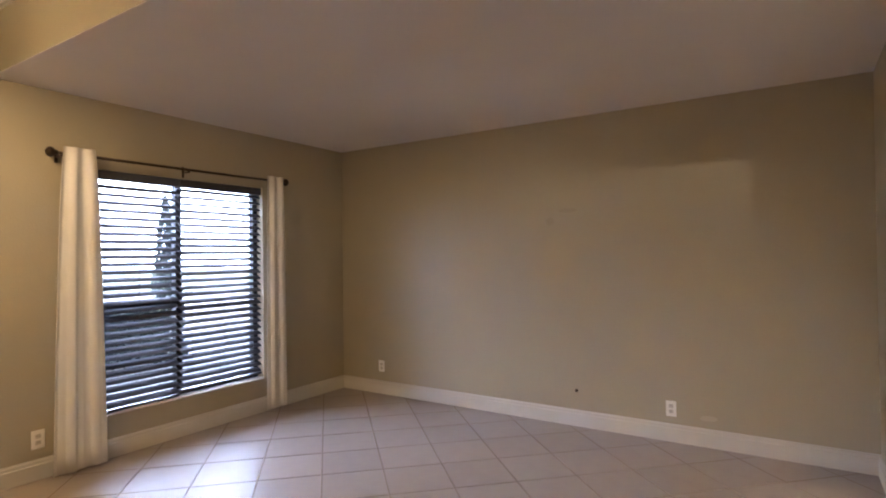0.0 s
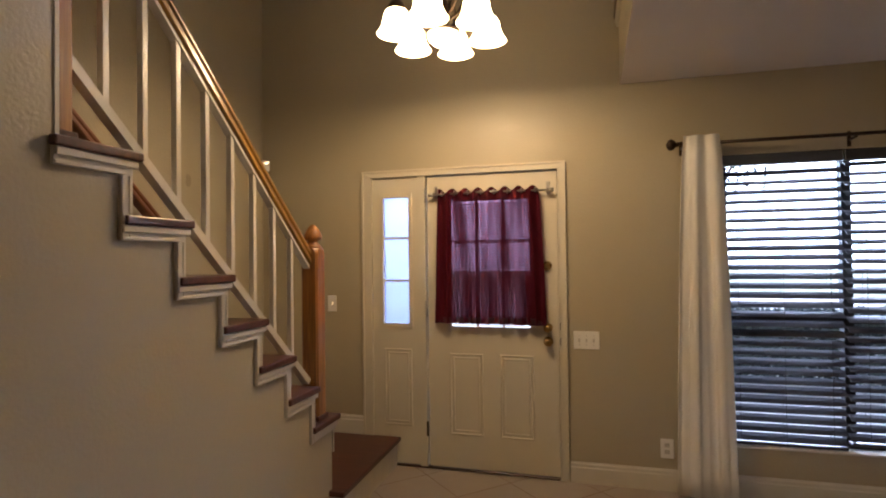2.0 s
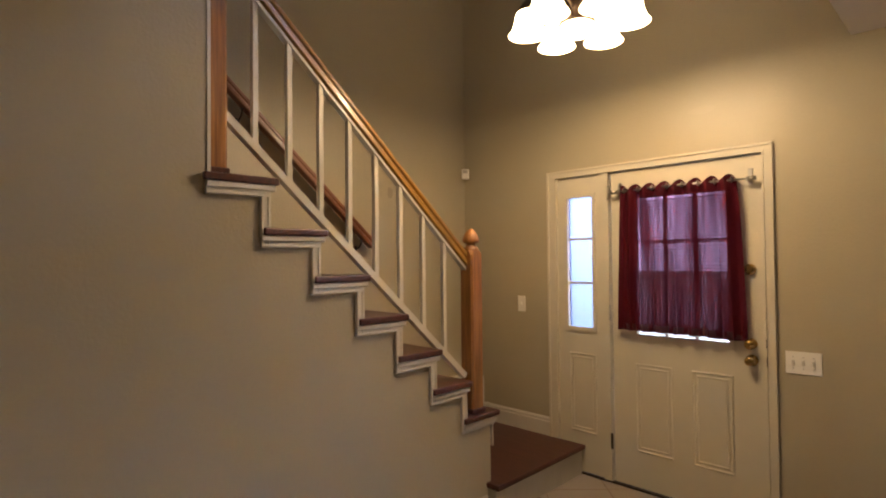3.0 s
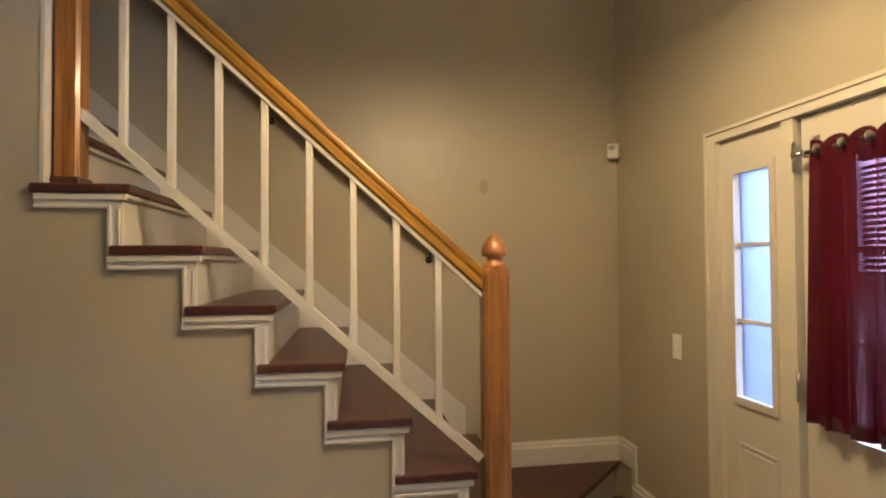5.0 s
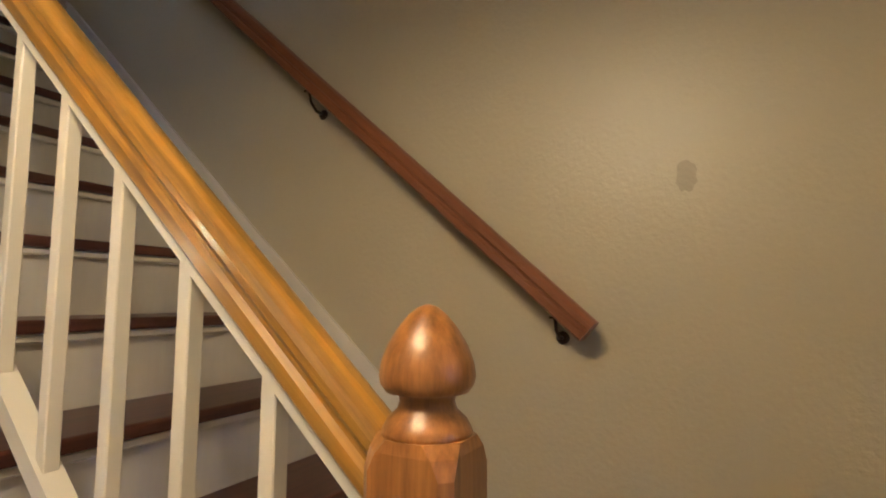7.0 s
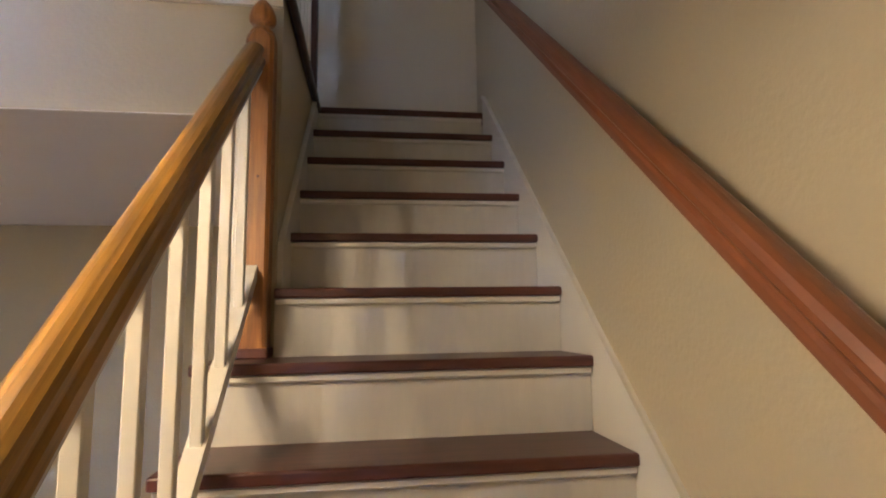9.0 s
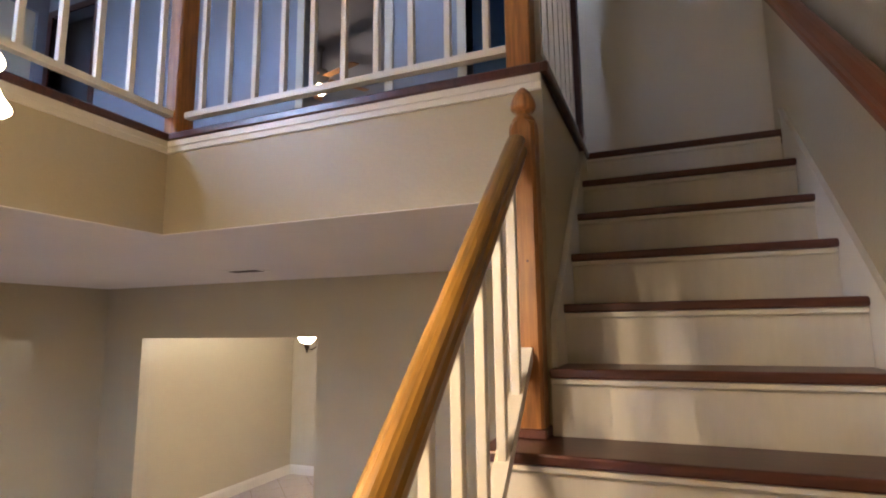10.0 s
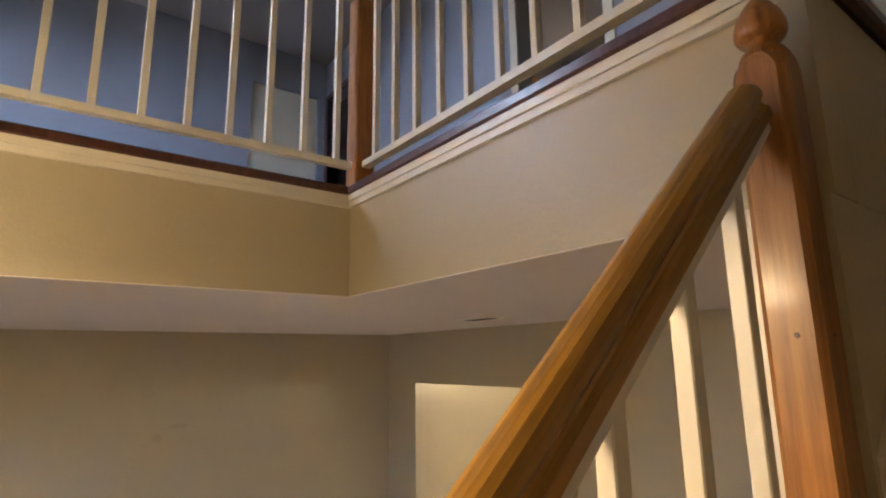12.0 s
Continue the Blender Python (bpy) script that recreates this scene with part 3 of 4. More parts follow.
part("jamb", boxes((0.886, 0.912, 0.001, 0.149, 0.013, 2.084), (2.2525, 2.269, 0.001, 0.149, 0.013, 2.084), (0.9125, 2.252, 0.001, 0.149, 2.0845 - 0.012, 2.0845), (1.268, 1.3215, -0.012, 0.149, 0.013, 2.072), bevel=0.0), door_paint, door)
for z in (1.93, 1.13, 0.28):
    bm = boxes((1.318, 1.334, -0.016, -0.0125, z - 0.05, z + 0.05))
    lathe(bm, [(0.006, z - 0.052), (0.006, z + 0.052)], (1.33, -0.016, 0), 12)
    part("hinge", bm, nickel if z > 1 else bronze, door)
for z, r in ((1.424, 0.032), (1.008, 0.03), (0.915, 0.033)):
    bm = lathe(bmesh.new(), [(r, 0.0), (r, -0.006), (0.013, -0.01), (0.012, -0.03), (0.022, -0.034), (0.028, -0.046), (0.024, -0.058), (0.012, -0.064)] if z != 1.424 else [(r, 0.0), (r, -0.012), (r * 0.85, -0.018), (0.02, -0.02), (0.018, -0.03)],
               (2.172, 0.0115, z), 24, "y")
    part("door_knob" if z != 1.424 else "deadbolt", bm, brass, door)
for z in (1.02, 0.92):
    part("strike_plate", boxes((2.2525, 2.2565, -0.021, -0.0195, z - 0.025, z + 0.025)), bronze, door)

side = tagged(thing("window_2", (1.09, 0.02, 0.0), "narrow frosted sidelight beside the front door", "sidelight window"), kind="structure")
part("window_panel", slab("y", 0.008, 0.052, 0.9125, 1.2675, 0.014, 2.0715, [(0.995, 1.195, 1.015, 1.925)]), door_paint, side)
bm = bmesh.new()
panel(bm, 0.998, 1.21, 0.285, 0.835, 0.008)
part("panel_moulding", bm, door_paint, side)
part("glass_frame", slab("y", -0.003, 0.0078, 0.972, 1.218, 0.988, 1.952, [(0.998, 1.192, 1.018, 1.922)]), door_paint, side)
part("muntin", boxes((0.995, 1.195, 0.012, 0.045, 1.316, 1.332), (0.995, 1.195, 0.012, 0.045, 1.624, 1.640)), door_paint, side)
for z0, z1 in ((1.015, 1.316), (1.332, 1.624), (1.64, 1.925)):
    p = part("pane", boxes((0.995, 1.195, 0.03, 0.034, z0, z1)), frosted, side)
    p.visible_shadow = False

mini = thing("door_blind", (1.78, 0.07, 1.0), "white mini blind behind the door glass", "window blind")
part("head_rail", boxes((1.505, 2.055, 0.0565, 0.08, 1.885, 1.905)), plastic_white, mini)
bm = prism(bmesh.new(), [(-0.009, -0.0012), (0.0, 0.0), (0.009, -0.0012), (0.0, 0.0006)], "x", -0.272, 0.272)
mini_slat = mesh_of("slat", bm, plastic_white)
for i in range(44):
    s = new("slat", mini_slat)
    s.parent = mini
    s.matrix_parent_inverse = Matrix.Translation(mini.location).inverted()
    s.matrix_basis = pose(1.78, 0.068, 1.012 + i * 0.0198, 52, 0, 0)

# burgundy half curtain on a rod with eyelets
def sheer(name, colour, weight, rough=0.9):
    """Thin cloth that lets some light through."""
    m = material(name, colour, rough, grain=0.12, scale=(350, 350, 350), stain=0.06, stain_scale=6)
    nodes, links = m.node_tree.nodes, m.node_tree.links
    b, out = nodes["Principled BSDF"], nodes["Material Output"]
    thin, clear, first, second = nodes.new("ShaderNodeBsdfTranslucent"), nodes.new("ShaderNodeBsdfTransparent"), nodes.new("ShaderNodeMixShader"), nodes.new("ShaderNodeMixShader")
    thin.inputs["Color"].default_value = (*[min(1.0, v * 2.2) for v in colour], 1)
    clear.inputs["Color"].default_value = (0.8, 0.42, 0.56, 1) if colour[0] > 3 * colour[1] else (1, 1, 1, 1)
    second.name = "second_mix"
    b.inputs["Specular IOR Level"].default_value = 0.08
    first.inputs[0].default_value, second.inputs[0].default_value = weight
    links.new(b.outputs[0], first.inputs[1])
    links.new(thin.outputs[0], first.inputs[2])
    links.new(first.outputs[0], second.inputs[1])
    links.new(clear.outputs[0], second.inputs[2])
    links.new(second.outputs[0], out.inputs["Surface"])
    return m


burgundy = sheer("burgundy_cloth", (0.06, 0.004, 0.010), (0.008, 0.1))
# upright streaks of light from behind, put into how clear the cloth is
nodes, links = burgundy.node_tree.nodes, burgundy.node_tree.links
coords, stretch, noise, span = nodes.new("ShaderNodeTexCoord"), nodes.new("ShaderNodeMapping"), nodes.new("ShaderNodeTexNoise"), nodes.new("ShaderNodeMapRange")
stretch.inputs["Scale"].default_value = (15, 4, 1.5)
noise.inputs["Scale"].default_value = 1.0
noise.inputs["Detail"].default_value = 3.0
span.inputs["From Min"].default_value, span.inputs["From Max"].default_value = 0.40, 0.66
span.inputs["To Min"].default_value, span.inputs["To Max"].default_value = 0.008, 0.075
links.new(coords.outputs["Object"], stretch.inputs["Vector"])
links.new(stretch.outputs["Vector"], noise.inputs["Vector"])
links.new(noise.outputs[0], span.inputs["Value"])
links.new(span.outputs["Result"], nodes["second_mix"].inputs[0])
burgundy_hem = material("burgundy_hem", (0.05, 0.006, 0.013), 0.9, grain=0.1, scale=(300, 300, 300))


def drape(x_top, x_low, z_top, z_low, y, waves, deep, seed, scallop=0.0, rows=14, columns=110, flare=1.0):
    """A hanging cloth with folds that open downwards."""
    rng = random.Random(seed)
    phase = [rng.uniform(-0.5, 0.5) for _ in range(6)]
    bm = bmesh.new()
    grid = []
    for j in range(rows + 1):
        f = j / rows
        line = []
        for i in range(columns + 1):
            u = i / columns
            a = x_top[0] + (x_low[0] - x_top[0]) * f ** 0.6
            b = x_top[1] + (x_low[1] - x_top[1]) * f ** 0.6
            w = 2 * math.pi * waves * (u + 0.012 * math.sin(7 * u + phase[0] * 9) * f)
            off = deep * math.sin(w) * (1 - 0.25 * f * flare) + deep * 0.35 * math.sin(2.3 * w + phase[1] * 6) * f
            z = z_top + (z_low - z_top) * f
            if scallop:
                z += scallop * (1 - f) ** 6 * math.sin(w * 1.0 + 1.0) + 0.006 * f * math.sin(5 * u + phase[2])
            line.append(bm.verts.new((a + (b - a) * u + 0.004 * math.sin(3 * w) * f, y + off, z)))
        grid.append(line)
    for j in range(rows):
        for i in range(columns):
            bm.faces.new((grid[j][i], grid[j][i + 1], grid[j + 1][i + 1], grid[j + 1][i])).smooth = True
    return bm


half = thing("door_curtain", (1.78, -0.05, 1.0), "sheer burgundy half curtain hanging over the door glass", "curtain")
part("cloth", drape((1.43, 2.125), (1.405, 2.165), 1.952, 1.03, -0.045, 7.5, 0.021, 3, scallop=0.016), burgundy, half)
bm = drape((1.406, 2.164), (1.405, 2.165), 1.075, 1.03, -0.0465, 7.5, 0.021, 3, rows=3)
part("hem", bm, burgundy_hem, half, "doubled burgundy hem")
rod = thing("door_curtain_rod", (1.78, -0.05, 1.935), "slim nickel curtain rod on the front door", "curtain rod")
part("rod", tube(bmesh.new(), [(1.385, -0.045, 1.928), (1.78, -0.045, 1.934), (2.205, -0.045, 1.928)], 0.006), nickel, rod)
for x in (1.40, 2.185):
    part("bracket", boxes((x - 0.012, x + 0.012, 0.0035, 0.0118, 1.905, 1.99), (x - 0.01, x + 0.01, -0.055, 0.0035, 1.915, 1.94), bevel=0.002), nickel, rod)
    part("end_cap", lathe(bmesh.new(), [(0.013, -0.02), (0.013, 0.02)], (x - 0.02 if x < 1.8 else x + 0.02, -0.045, 1.928), 16, "x"), nickel, rod)
for i in range(8):
    x = 1.455 + i * 0.0925
    part("eyelet", lathe(bmesh.new(), [(0.016, -0.003), (0.019, 0.0), (0.016, 0.003)], (x, -0.045, 1.932), 16, "x"), nickel, rod)

# ---- front window, blinds, drapes ----
win = tagged(thing("window_1", (3.98, 0.09, 0.305), "dark bronze double window with lower and upper sashes", "window"), kind="structure")
part("window_frame", slab("y", 0.085, 0.145, 3.246, 4.724, 0.306, 2.099, [(3.29, 3.915, 0.35, 2.055), (3.968, 4.68, 0.35, 2.055)]), window_bronze, win)
part("meeting_rail", boxes((3.29, 3.915, 0.09, 0.135, 1.06, 1.105), (3.968, 4.68, 0.09, 0.135, 1.06, 1.105)), window_bronze, win)
for x0, x1 in ((3.29, 3.915), (3.968, 4.68)):
    for z0, z1 in ((0.35, 1.06), (1.105, 2.055)):
        p = part("pane", boxes((x0, x1, 0.11, 0.114, z0, z1)), glass, win)
        p.visible_shadow = False
part("window_sill", boxes((3.246, 4.724, -0.012, 0.084, 0.3055, 0.318), bevel=0.003), white_trim, win)

slat_mesh = {}


def blind(x0, x1, z_low, label, tilt, seed):
    ob = thing("window_blind", ((x0 + x1) / 2, 0.045, z_low), label, "window blind", "window blinds")
    part("head_rail", boxes((x0, x1, 0.012, 0.07, 2.035, 2.099), bevel=0.003), slat_brown, ob)
    part("bottom_rail", boxes((x0 + 0.004, x1 - 0.004, 0.016, 0.07, z_low, z_low + 0.018), bevel=0.003), slat_brown, ob)
    rng = random.Random(seed)
    pitch = 0.0578
    count = int((2.02 - z_low - 0.03) / pitch)
    key = round(x1 - x0, 3)
    if key not in slat_mesh:
        bm = bmesh.new()
        w = x1 - x0 - 0.006
        pts = [(-0.03, -0.003), (0.0, 0.001), (0.03, -0.003), (0.03, -0.0005), (0.0, 0.0035), (-0.03, -0.0005)]
        prism(bm, pts, "x", -w / 2, w / 2)
        slat_mesh[key] = mesh_of("slat", bm, slat_brown)
    for i in range(count + 1):
        s = new("slat", slat_mesh[key])
        s.parent = ob
        s.matrix_parent_inverse = Matrix.Translation(ob.location).inverted()
        s.matrix_basis = pose((x0 + x1) / 2, 0.043, z_low + 0.045 + i * pitch, tilt + rng.uniform(-2, 2), rng.uniform(-0.15, 0.15), 0)
    for f in (0.12, 0.5, 0.88):
        x = x0 + (x1 - x0) * f
        part("cord", boxes((x - 0.0012, x + 0.0012, 0.0115, 0.0135, z_low + 0.018, 2.035), (x - 0.0012, x + 0.0012, 0.0735, 0.0755, z_low + 0.018, 2.035)), slat_brown, ob)
    return ob


blind(3.252, 3.905, 0.322, "dark wooden slatted blind lowered, with tilted slats", 34, 5)
blind(3.915, 4.718, 0.352, "dark wooden slatted blind lowered a little less far", 32, 6)

rod = thing("curtain_rod", (3.97, -0.085, 2.18), "dark bronze curtain rod over the window", "curtain rod")
part("rod", tube(bmesh.new(), [(2.99, -0.09, 2.166), (3.93, -0.09, 2.166), (4.88, -0.09, 2.168)], 0.0105), bronze, rod)
for x, s in ((2.99, -1), (4.88, 1)):
    part("finial", lathe(bmesh.new(), [(0.011, 0.0), (0.02, s * 0.006), (0.013, s * 0.014), (0.03, s * 0.028), (0.036, s * 0.045), (0.028, s * 0.062), (0.008, s * 0.072)], (x, -0.09, 2.166 if s < 0 else 2.168), 20, "x"), bronze, rod)
for x in (3.015, 3.93, 4.865):
    part("bracket", boxes((x - 0.01, x + 0.01, -0.004, -0.0005, 2.11, 2.20), (x - 0.006, x + 0.006, -0.095, -0.004, 2.144, 2.155), bevel=0.001), bronze, rod)
for name, xt, xl, z0, z1, seed, lab in (("long_curtain", (3.015, 3.214), (2.945, 3.278), 2.212, 0.022, 11, "long off-white curtain gathered beside the window"), ("long_curtain", (4.692, 4.875), (4.668, 4.898), 2.205, 0.045, 12, "long off-white curtain panel, narrow and straight")):
    ob = thing(name, ((xl[0] + xl[1]) / 2, -0.09, z1), lab, "curtain", "window curtains")
    cloth = part("cloth", drape(xt, xl, z0, z1, -0.118, 2.1, 0.013, seed, rows=18, columns=90, flare=0.2), curtain_white, ob)
    thick = cloth.modifiers.new("thickness", "SOLIDIFY")
    thick.thickness = 0.003

# ---- chandelier ----
cx, cy, cz = CHANDELIER
chandelier = thing("chandelier", (cx, cy, cz), "six-armed dark bronze chandelier with lit white bell shades", "chandelier")
part("stem", lathe(bmesh.new(), [(0.012, TOP - 0.62), (0.012, 0.30 + cz), (0.03, 0.28 + cz), (0.018, 0.22 + cz), (0.034, 0.15 + cz), (0.04, 0.09 + cz), (0.02, 0.05 + cz), (0.045, 0.035 + cz), (0.06, 0.02 + cz)], (cx, cy, 0), 24), bronze, chandelier)
part("canopy", lathe(bmesh.new(), [(0.01, TOP - 0.03), (0.06, TOP - 0.02), (0.07, TOP - 0.001)], (cx, cy, 0), 24), bronze, chandelier)
part("chain", tube(bmesh.new(), [(cx, cy, TOP - 0.03), (cx, cy, TOP - 0.63)], 0.008), bronze, chandelier)
bowl = part("bowl", lathe(bmesh.new(), [(0.078, 0.025), (0.078, 0.018), (0.072, -0.008), (0.05, -0.03), (0.01, -0.042)], (cx, cy, cz), 32), shade_glass, chandelier, "lit white glass bowl")
part("ring", lathe(bmesh.new(), [(0.084, 0.022), (0.088, 0.028), (0.084, 0.036), (0.05, 0.04)], (cx, cy, cz), 32), bronze, bowl)
R = 0.233
bell = [(0.038, 0.126), (0.054, 0.115), (0.063, 0.094), (0.067, 0.069), (0.073, 0.045), (0.083, 0.024), (0.094, 0.009), (0.097, 0.004)]
for i in range(6):
    a = radians(-92 + 60 * i)
    dx, dy = math.cos(a), math.sin(a)
    sx, sy = cx + R * dx, cy + R * dy
    pts = []
    for f in range(13):
        t = f / 12
        r = 0.03 + (R - 0.03) * t
        h = 0.10 + 0.10 * math.sin(t * math.pi * 0.95) - 0.045 * math.sin(t * 2 * math.pi) + 0.075 * t
        pts.append((cx + r * dx, cy + r * dy, cz + h))
    arm = part("arm", tube(bmesh.new(), pts, 0.0075, 10), bronze, chandelier)
    part("socket", lathe(bmesh.new(), [(0.046, 0.112), (0.049, 0.121), (0.044, 0.140), (0.030, 0.162), (0.014, 0.175), (0.012, 0.188), (0.018, 0.197), (0.016, 0.203), (0.007, 0.207), (0.009, 0.214), (0.004, 0.222)], (sx, sy, cz), 20), bronze, arm)
    bm = bmesh.new()
    outer = [(r, h) for r, h in bell]
    inner = [(r - 0.004, h) for r, h in bell[::-1]]
    lathe(bm, outer + inner, (sx, sy, cz), 28)
    part("shade", bm, shade_glass, arm, "lit white bell glass shade")
    part("bulb", lathe(bmesh.new(), [(0.012, 0.12), (0.02, 0.10), (0.026, 0.075), (0.02, 0.055), (0.004, 0.048)], (sx, sy, cz), 16), bulb_glow, arm)
    lamp("chandelier_bulb", "POINT", pose(sx, sy, cz + 0.012), BULB_POWER, WARM, 0.02)

# ---- switches, outlets, sensor, small marks ----


def plate(name, centre, axis, wide, tall, label, category, slots):
    """A wall plate that faces the room; slots are (offset, height, half width, half height, proud)."""
    x, y, z = centre
    ob = thing(name, centre, label, category)
    if axis == "y":
        part("cover", boxes((x - wide / 2, x + wide / 2, y - 0.006, y - 0.0005, z - tall / 2, z + tall / 2), bevel=0.002), plastic_white, ob)
        for n, o, h, a, b, p, m in slots:
            part(n, boxes((x + o - a, x + o + a, y - 0.006 - p, y - 0.0058, z + h - b, z + h + b), bevel=0.0008), m, ob)
    else:
        part("cover", boxes((x - 0.006, x - 0.0005, y - wide / 2, y + wide / 2, z - tall / 2, z + tall / 2), bevel=0.002), plastic_white, ob)
        for n, o, h, a, b, p, m in slots:
            part(n, boxes((x - 0.006 - p, x - 0.0058, y + o - a, y + o + a, z + h - b, z + h + b), bevel=0.0008), m, ob)
    return ob


receptacle = [(n, o, h + d, a, b, p, m) for h in (0.021, -0.021) for n, o, d, a, b, p, m in (("socket", 0, 0, 0.016, 0.014, 0.002, plastic_grey), ("slot", -0.006, 0.003, 0.0013, 0.005, 0.0024, plastic_dark), ("slot", 0.006, 0.003, 0.0013, 0.004, 0.0024, plastic_dark))]
toggles = [("toggle", o, 0.0, 0.006, 0.012, 0.008, plastic_grey) for o in (-0.046, 0.0, 0.046)]
plate("light_switch", (2.42, 0, 0.932), "y", 0.165, 0.118, "white triple light switch beside the front door", "light switch", toggles + [("screw", o, s * 0.03, 0.003, 0.003, 0.001, nickel) for o in (-0.046, 0, 0.046) for s in (-1, 1)])
plate("light_switch", (0.587, 0, 1.155), "y", 0.07, 0.118, "white single light switch by the stairs", "light switch", [("toggle", 0, 0, 0.005, 0.011, 0.008, plastic_white)])
plate("outlet", (2.902, 0, 0.264), "y", 0.078, 0.122, "white double wall outlet beside the curtain", "outlet", receptacle)
plate("outlet", (X_RIGHT, -0.545, 0.288), "x", 0.075, 0.118, "white wall outlet low on the blank wall", "outlet", receptacle)
plate("outlet", (X_RIGHT, -3.40, 0.250), "x", 0.075, 0.118, "white wall outlet near the baseboard", "outlet", receptacle)
sensor = thing("motion_sensor", (0.05, -0.05, 2.19), "small white alarm motion sensor in the corner", "motion sensor")
bm = bmesh.new()
box(bm, -0.031, 0.031, -0.02, 0.022, -0.042, 0.042, bevel=0.01, segments=3)
bm.transform(Matrix.Translation((0.058, -0.052, 2.205)) @ Matrix.Rotation(radians(45), 4, "Z"))
part("housing", bm, plastic_white, sensor)
bm = bmesh.new()
box(bm, -0.018, 0.018, -0.028, -0.0225, 0.005, 0.03, bevel=0.003)
bm.transform(Matrix.Translation((0.058, -0.052, 2.205)) @ Matrix.Rotation(radians(45), 4, "Z"))
part("lens", bm, nickel, sensor)

patch_tone = material("patch_tone", (0.335, 0.288, 0.20), 0.5, bump=0.3, bump_scale=75)
patch_faint = material("patch_faint", (0.385, 0.33, 0.225), 0.5, bump=0.3, bump_scale=75)
patch_smooth = material("patch_smooth", (0.442, 0.381, 0.263), 0.36, bump=0.1, bump_scale=75)
patch_pale = material("patch_pale", (0.49, 0.435, 0.31), 0.5, bump=0.2, bump_scale=75)


def smear(name, axis, wall, u, v, wide, tall, mat, label, seed):
    """A thin uneven patch of paint or scuff on a wall."""
    r = random.Random(seed)
    bm = bmesh.new()
    ring = []
    for i in range(18):
        a = 2 * math.pi * i / 18
        k = r.uniform(0.85, 1.12)
        p, q = u + wide / 2 * k * math.cos(a), v + tall / 2 * k * math.sin(a)
        ring.append(bm.verts.new((wall, p, q) if axis == "x" else (p, wall, q)))
    bm.faces.new(ring)
    return single(name, bm, mat, label, "wall mark")


smear("paint_patch", "x", 0.0012, -0.812, 1.995, 0.05, 0.085, patch_tone, "oval darker touch-up patch on the beige stair wall", 1)
smear("paint_patch", "x", X_RIGHT - 0.0012, -2.44, 1.728, 0.07, 0.07, patch_faint, "small darker patch on the blank beige wall", 2)
smear("paint_patch", "x", X_RIGHT - 0.0012, -2.60, 1.815, 0.16, 0.035, patch_faint, "streaky darker scuff on the blank beige wall", 3)
smear("paint_patch", "x", X_RIGHT - 0.0012, -3.66, 0.21, 0.12, 0.045, patch_pale, "pale filled patch above the baseboard", 4)
smear("paint_patch", "y", -0.0012, 1.932, 2.369, 0.16, 0.05, patch_smooth, "pale smoothed plaster patch above the front door", 5)
hook = thing("wall_jack", (X_RIGHT, -2.655, 0.295), "small dark hole with a stub on the blank wall", "wall fitting")
part("stub", lathe(bmesh.new(), [(0.014, -0.0005), (0.013, -0.006), (0.005, -0.007), (0.005, -0.016)], (X_RIGHT, -2.655, 0.295), 14, "x"), bronze, hook)

# ---- next room through the opening ----
KY, KX = -8.0, 6.05
setting("wall_kitchen_east", slab("x", KX, KX + T, KY - T, Y_BACK - 0.1205, -0.2, CEIL), wall_paint, "lit beige wall of the next room", "wall")
setting("wall_kitchen_far", slab("y", KY - T, KY, 0.5, KX, -0.2, CEIL), wall_paint, "far beige wall of the next room", "wall")
setting("wall_kitchen_west", slab("x", 1.5, 1.6, KY, Y_BACK - 0.1205, -0.2, CEIL), wall_paint, "beige side wall of the next room", "wall")
setting("ceiling_kitchen", slab("z", CEIL, CEIL + 0.05, 0.5, KX + T, KY - T, Y_BACK - 0.1205), ceiling_paint, "off-white ceiling of the next room", "ceiling")
bm = bmesh.new()
baseboard(bm, (KX, Y_BACK - 0.13), (KX, KY), (-1, 0))
baseboard(bm, (1.6, KY), (KX - 0.017, KY), (0, 1))
setting("baseboard_kitchen", bm, white_trim, "white baseboard of the next room", "baseboard")
lx, ly, lz = 4.32, -5.97, 2.015
pendant = thing("hanging_lamp", (lx, ly, lz), "lit hanging lamp with upturned white glass shade", "hanging lamp")
part("shade", lathe(bmesh.new(), [(0.03, 0.0), (0.06, 0.012), (0.085, 0.04), (0.105, 0.075), (0.101, 0.075), (0.08, 0.042), (0.055, 0.018)], (lx, ly, lz), 28), shade_glass, pendant, "lit white glass shade")
part("body", lathe(bmesh.new(), [(0.006, -0.10), (0.014, -0.09), (0.008, -0.075), (0.02, -0.06), (0.03, -0.03), (0.034, 0.0), (0.02, 0.012)], (lx, ly, lz), 20), bronze, pendant)
part("stem", tube(bmesh.new(), [(lx - 0.13, ly, lz - 0.03), (lx - 0.13, ly, CEIL - 0.001)], 0.008), bronze, pendant)
part("arm", tube(bmesh.new(), [(lx, ly, lz - 0.04), (lx - 0.06, ly, lz - 0.07), (lx - 0.13, ly, lz - 0.03)], 0.007), bronze, pendant)

